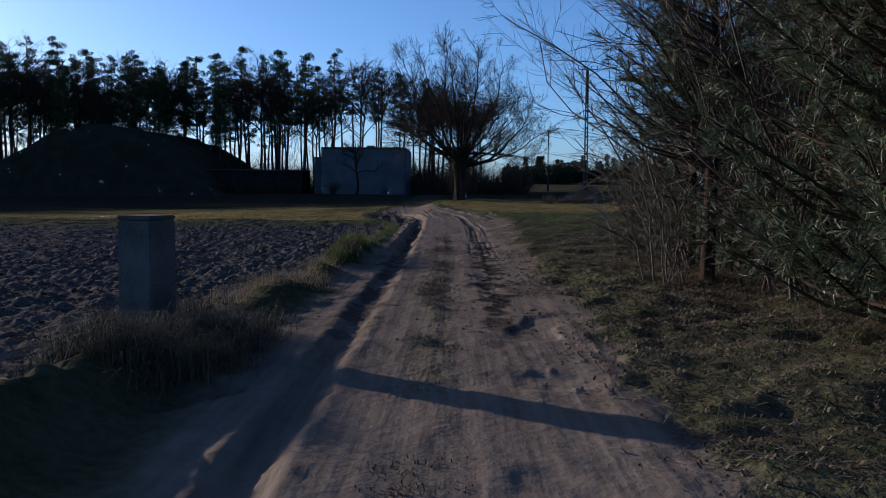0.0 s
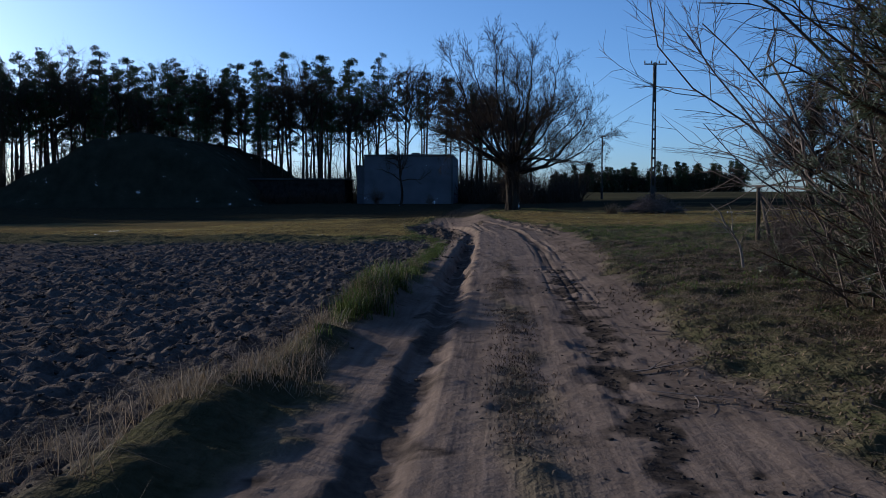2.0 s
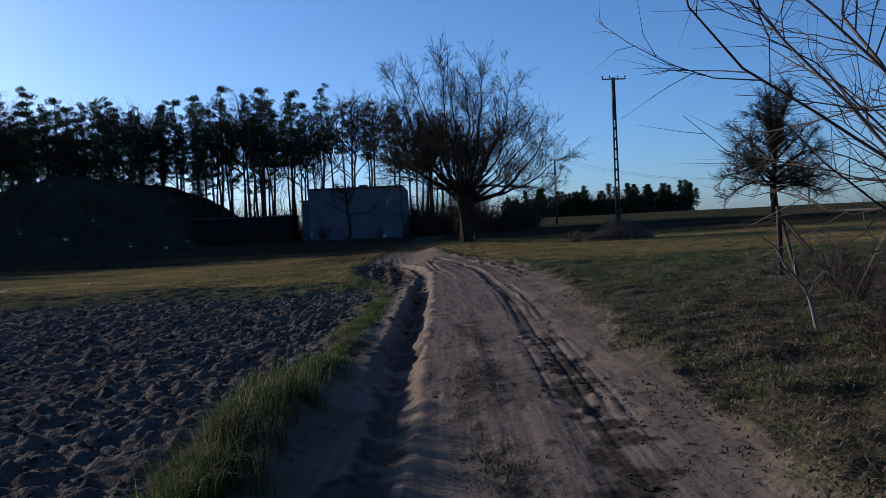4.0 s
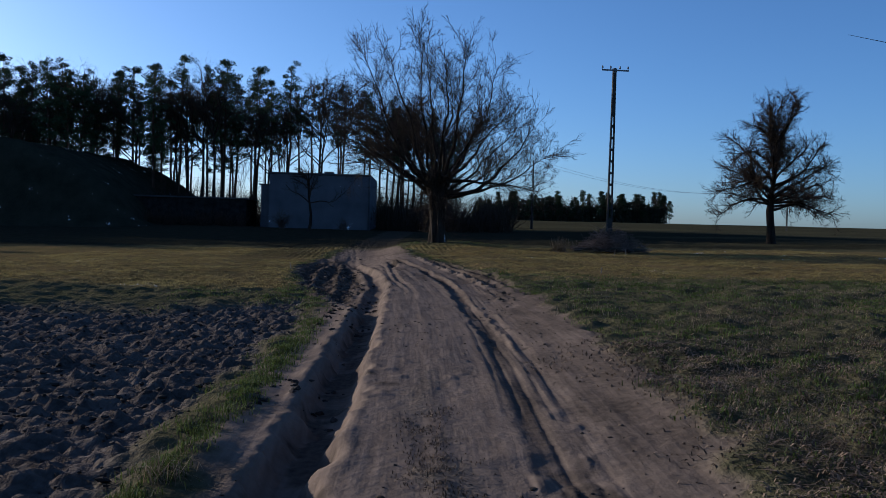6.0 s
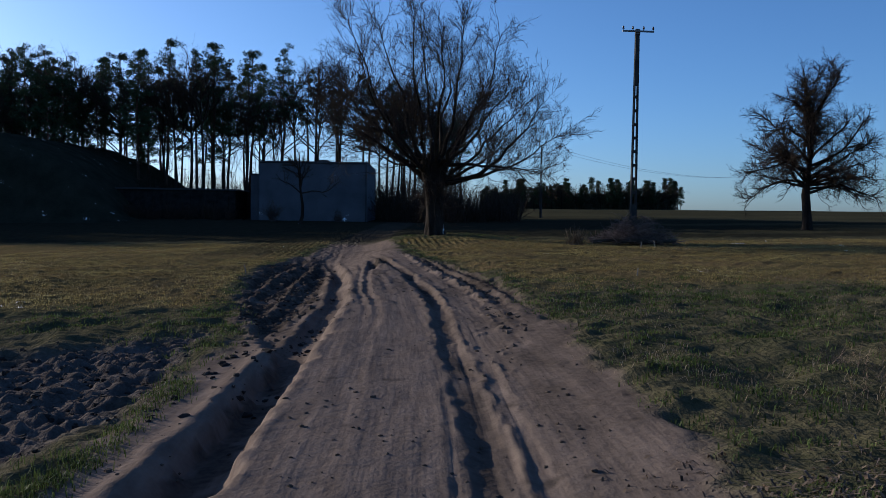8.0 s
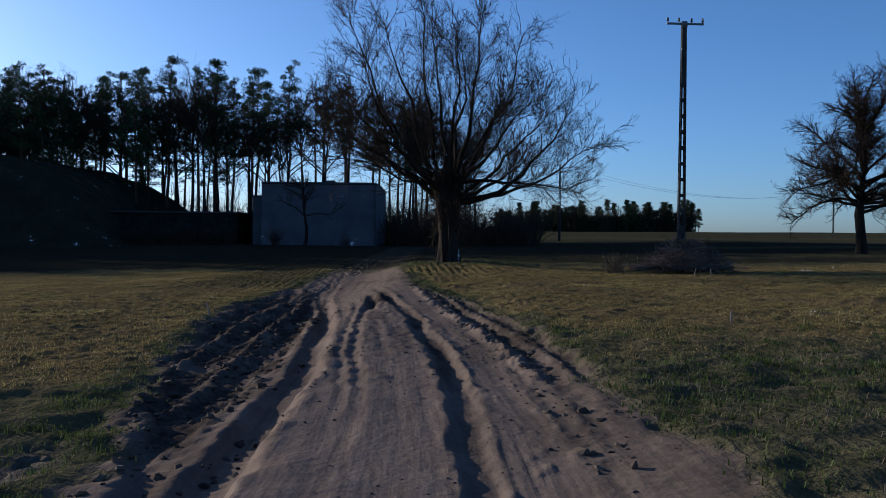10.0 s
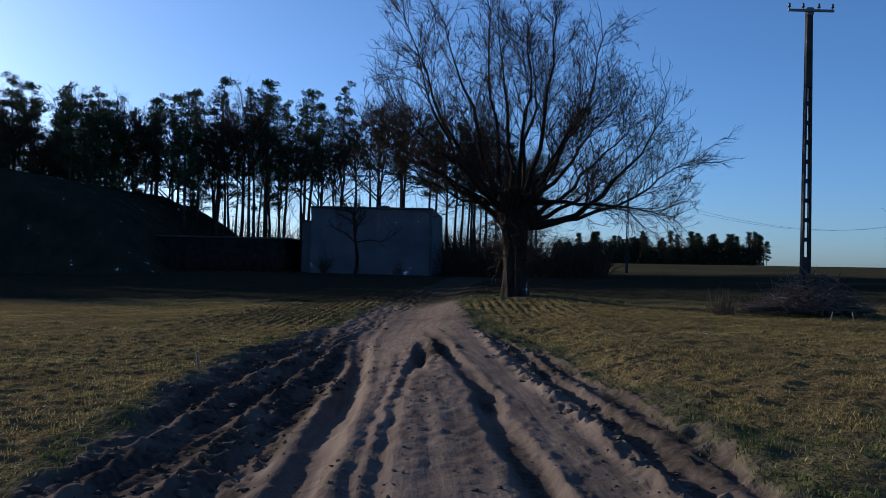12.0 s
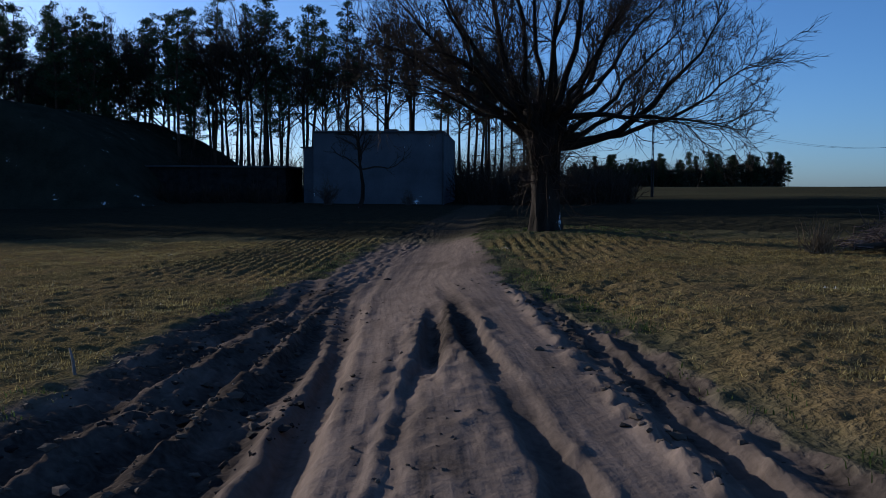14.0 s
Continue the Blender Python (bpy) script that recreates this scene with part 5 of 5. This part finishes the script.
# ---- grass ----
def build_grass():
    r = np.random.default_rng(90)

    def area(n, x0, x1, y0, y1, keep):
        p = np.column_stack([r.uniform(x0, x1, n), r.uniform(y0, y1, n)])
        s, o, c = zones(p[:, 0], p[:, 1])
        return p[keep(p[:, 0], p[:, 1], s, o, c) > r.uniform(0, 1, n)]

    def patch(x, y, f, seed, lo=-0.1, hi=0.5):
        return smooth(fbm(x * f, y * f, seed, 2), lo, hi)
    c = area(900, -3.2, -1.45, 5, 19, lambda x, y, s, o, k: (1 - s) * patch(x, y, 0.9, 101, 0.05, 0.5) * smooth(x, np.interp(y, [9, 11], [-3.2, -1.95]), np.interp(y, [9, 11], [-2.6, -1.8])) * (1 - 0.6 * smooth(y, 10, 12)))
    back = c[:, 1] > 8.5
    tus = np.concatenate([r.normal((px, py), (0.16, 0.28), (6, 2)) for px, py in ((-2.25, 8.6), (-2.05, 9.6), (-1.95, 10.7), (-2.3, 9.9), (-1.85, 11.9))])
    scatter("dry_tussocks", "bleached dry grass tussocks leaning on the field verge", M_DRY, clump_feet(tus, 0.06, 40, r), 0.26, 0.0018, 1.7, 21)
    scatter("dry_grass_tufts", "straw-coloured dry grass tufts along the field verge", M_DRY, clump_feet(c[back][::2], 0.07, 34, r), 0.19, 0.0018, 1.7, 1)
    scatter("dead_weeds", "dark dead weeds round the gate pillar", M_WEED_SHADED, clump_feet(c[~back], 0.11, 80, r), 0.30, 0.0022, 1.3, 11)
    c = area(500, -2.3, -1.45, 11.5, 19, lambda x, y, s, o, k: (1 - s) * patch(x, y, 0.9, 103, 0.1, 0.6) * smooth(x, np.interp(y, [9, 11], [-2.6, -1.9]), np.interp(y, [9, 11], [-2.2, -1.75])))
    tall = np.concatenate([r.normal((-1.66, 13.5), (0.10, 0.42), (48, 2)), r.normal((-1.58, 15.0), (0.08, 0.5), (16, 2))])
    scatter("tall_verge_grass", "tall green grass tuft on the verge bank", M_GREEN, clump_feet(tall, 0.05, 44, r), 0.30, 0.0035, 0.8, 22)
    scatter("pale_verge_stalks", "bleached dry stalks among the green tufts", M_DRY, clump_feet(tall[::2], 0.06, 16, r), 0.36, 0.0028, 0.9, 23)
    scatter("green_grass_tufts", "fresh green grass tufts along the field verge", M_GREEN, clump_feet(c[::2], 0.06, 34, r), 0.13, 0.0035, 0.8, 2)
    c = area(6200, 1.1, 9, 0, 22, lambda x, y, s, o, k: (1 - s) * (0.15 + 0.85 * patch(x, y, 0.9, 105)))
    scatter("dry_verge_grass", "matted dry grass on the verge below the shrubs", M_DRY, clump_feet(c, 0.14, 30, r), 0.12, 0.0018, 2.3, 3, thin=True)
    c = area(7500, 0.95, 7, 1, 24, lambda x, y, s, o, k: (1 - 0.85 * s) * (0.3 + 0.7 * patch(x, y, 0.9, 127)))
    scatter("leaf_litter", "brown dead leaves and stalks lying on the verge", M_BROWN, clump_feet(c, 0.16, 18, r), 0.05, 0.007, 2.6, 16, "litter")
    c = area(1500, 2.3, 9.5, 7, 27, lambda x, y, s, o, k: patch(x, y, 0.7, 129, -0.3, 0.25) * smooth(x, 2.2 + 0.08 * np.clip(y - 11, 0, 20), 3.6 + 0.08 * np.clip(y - 11, 0, 20)))
    scatter("tall_dry_stalks", "tall brown dry stalks before the fence", M_BROWN, clump_feet(c, 0.13, 34, r), 0.30, 0.0018, 1.4, 17, thin=True)
    c = area(1300, 1.2, 9, 0, 22, lambda x, y, s, o, k: (1 - s) * patch(x, y, 0.5, 107, 0.15, 0.6))
    scatter("green_verge_grass", "low green grass on the verge", M_GREEN, clump_feet(c, 0.13, 30, r), 0.07, 0.0024, 1.2, 4)
    c = area(11500, 1.6, 20, 15, 37, lambda x, y, s, o, k: (1 - s) * (1 - k) * (0.25 + 0.75 * patch(x, y, 0.6, 109, -0.5, 0.4)))
    scatter("meadow_grass", "short green meadow grass beside the track", M_GREEN, clump_feet(c, 0.07, 13, r), 0.075, 0.005, 0.9, 5)
    c = area(4500, 1.8, 20, 16, 37, lambda x, y, s, o, k: (1 - s) * (1 - k) * patch(x, y, 0.5, 111) * (1.1 - 0.04 * (y - 16)))
    scatter("meadow_straw", "bleached straw lying in the meadow grass", M_DRY, clump_feet(c, 0.15, 12, r), 0.09, 0.003, 1.5, 6)
    c = area(210000, -16, 20, 29, 62, lambda x, y, s, o, k: k * (1 - s) * (0.12 + 0.88 * patch(x, y, 0.7, 115, -0.4, 0.3)) * (1 - 0.85 * smooth(y, 47, 54) * smooth(np.sin((x + 0.07 * y) * 2 * np.pi / 0.27), 0.2, -0.2) * (1 - smooth(np.abs(x + 1), 6, 9))))
    scatter("crop_sprouts", "low yellowing sprouts in sown rows", M_CROP, clump_feet(c, 0.05, 6, r), 0.062, 0.0075, 1.3, 7, "crop", thin=True)
    c = np.column_stack([r.normal(-0.13, 0.11, 900), r.uniform(3.5, 21, 900)])
    c = c[patch(c[:, 0], c[:, 1], 1.1, 117, -0.3, 0.4) > r.uniform(0, 1, len(c))]
    scatter("track_strip_grass", "sparse worn grass between the wheel tracks", M_BROWN, clump_feet(c, 0.05, 16, r), 0.04, 0.0035, 1.4, 12)
    c = area(3000, 4, 22, 29, 40, lambda x, y, s, o, k: patch(x, y, 0.4, 119, 0.0, 0.5) * (1 - s))
    scatter("stubble", "pale broken stubble in the brown field patch", M_DRY, clump_feet(c, 0.12, 8, r), 0.06, 0.004, 1.6, 13)
    c = area(5000, -5.2, 4.5, 30, 60, lambda x, y, s, o, k: (1 - s) * (1 - o) * (1 - k) * patch(x, y, 0.8, 125, -0.6, 0.2))
    scatter("track_edge_grass", "rough low grass along the track's far edges", M_GREEN, clump_feet(c, 0.09, 14, r), 0.07, 0.005, 0.9, 15)
    c = np.column_stack([r.normal(-1.68, 0.08, 420), r.uniform(16.5, 28, 420)])
    c = c[patch(c[:, 0], c[:, 1], 0.8, 123, -0.5, 0.2) > r.uniform(0, 1, len(c))]
    scatter("verge_strip_grass", "low green grass strip beside the deep track", M_GREEN, clump_feet(c, 0.06, 24, r), 0.075, 0.0035, 0.8, 14)
    c = area(1000, -4.5, -1.2, 18, 36, lambda x, y, s, o, k: (1 - s) * (1 - o) * (1 - k) * patch(x, y, 0.8, 113, -0.2, 0.3))
    scatter("field_edge_grass", "short grass between track and field", M_GREEN, clump_feet(c, 0.09, 26, r), 0.08, 0.0035, 0.8, 8)


build_grass()


# ---- clods of earth ----
def clods(name, label, n, x0, x1, y0, y1, size, mat, seed, keep):
    r = np.random.default_rng(seed)
    p = np.column_stack([r.uniform(x0, x1, n), r.uniform(y0, y1, n)])
    s, o, c = zones(p[:, 0], p[:, 1])
    p = p[keep(p[:, 0], p[:, 1], s, o, c) > r.uniform(0, 1, n)]
    n = len(p)
    g = (1 + 5 ** 0.5) / 2
    ico = np.array([(-1, g, 0), (1, g, 0), (-1, -g, 0), (1, -g, 0), (0, -1, g), (0, 1, g), (0, -1, -g), (0, 1, -g), (g, 0, -1), (g, 0, 1), (-g, 0, -1), (-g, 0, 1)]) / 1.9
    tri = np.array([(0, 11, 5), (0, 5, 1), (0, 1, 7), (0, 7, 10), (0, 10, 11), (1, 5, 9), (5, 11, 4), (11, 10, 2), (10, 7, 6), (7, 1, 8),
                    (3, 9, 4), (3, 4, 2), (3, 2, 6), (3, 6, 8), (3, 8, 9), (4, 9, 5), (2, 4, 11), (6, 2, 10), (8, 6, 7), (9, 8, 1)])
    rad = size * np.exp(np.clip(r.normal(0, 0.55, n), -1.2, 1.0))
    v = ico[None] * (1 + 0.28 * r.normal(0, 1, (n, 12, 1))) * rad[:, None, None] * np.stack([r.uniform(0.8, 1.5, n), r.uniform(0.8, 1.5, n), r.uniform(0.5, 0.9, n)], -1)[:, None]
    a = r.uniform(0, 6.28, n)
    ca, sa = np.cos(a)[:, None], np.sin(a)[:, None]
    x, y = v[..., 0] * ca - v[..., 1] * sa, v[..., 0] * sa + v[..., 1] * ca
    z = v[..., 2] + (land_z(p[:, 0], p[:, 1]) + 0.15 * rad)[:, None]
    verts = np.stack([x + p[:, :1], y + p[:, 1:], z], -1).reshape(-1, 3)
    f = (np.arange(n)[:, None, None] * 12 + tri[None]).reshape(-1, 3)
    ob = new(name, np_mesh(name, verts, f, False))
    ob.data.materials.append(mat)
    tagged(ob, label, "earth", kind="stuff")


M_CLOD = material("clod_earth", [(0.02, 0.017, 0.015), (0.055, 0.046, 0.041)], 3, 30, 0.95, 0.4, island=0.3)
M_SANDCLOD = material("sandy_clod", [(0.05, 0.039, 0.03), (0.12, 0.092, 0.07)], 3, 30, 0.95, 0.4, island=0.3)
clods("soil_clods", "dry clods scattered over the ploughed field", 13000, -12, -1.7, 6, 29, 0.012, M_CLOD, 801, lambda x, y, s, o, k: o * (1.1 - 0.05 * np.abs(x + 2)))
clods("track_clods", "crumbs of sand and mud along the wheel tracks", 9000, -4.2, 2.2, 6, 48, 0.007, M_SANDCLOD, 802, lambda x, y, s, o, k: s * smooth(fbm(x * 1.6, y * 0.7, 121, 2), 0.0, 0.6))
clods("mud_crumbs", "dark crumbs of mud in the wheel track", 2600, 0.2, 1.1, 7, 19, 0.006, M_CLOD, 804, lambda x, y, s, o, k: mud_shade_zone(x, y, s))
clods("mud_clods", "lumps of churned mud beside the deep tracks", 7000, -4.4, 2.0, 20, 50, 0.016, M_CLOD, 803, lambda x, y, s, o, k: s * smooth(fbm(x * 2.0, y * 0.7, 95, 3), 0.0, 0.6) * smooth(-x + np.interp(y, [20, 28, 33, 38, 41, 46], [-0.8, -0.85, -1.0, -1.5, -1.8, -2.5]), 0, 0.2))
clods("churned_clods", "crumbled clods along the churned wheel tracks", 5200, -4.4, 2.6, 29, 47, 0.018, M_SANDCLOD, 804,
      lambda x, y, s, o, k: s * np.clip(np.exp(-((x - np.interp(y, [28, 32.3, 35.7, 39.5, 41.4, 45.7], [1.4, 1.32, 1.04, 0.46, 0.23, -0.23])) / 0.18) ** 2) + 0.6 * smooth(-x + np.interp(y, [28, 33, 38, 41, 46], [-1.2, -1.3, -1.8, -2.1, -2.8]), 0.0, 0.3), 0, 1))
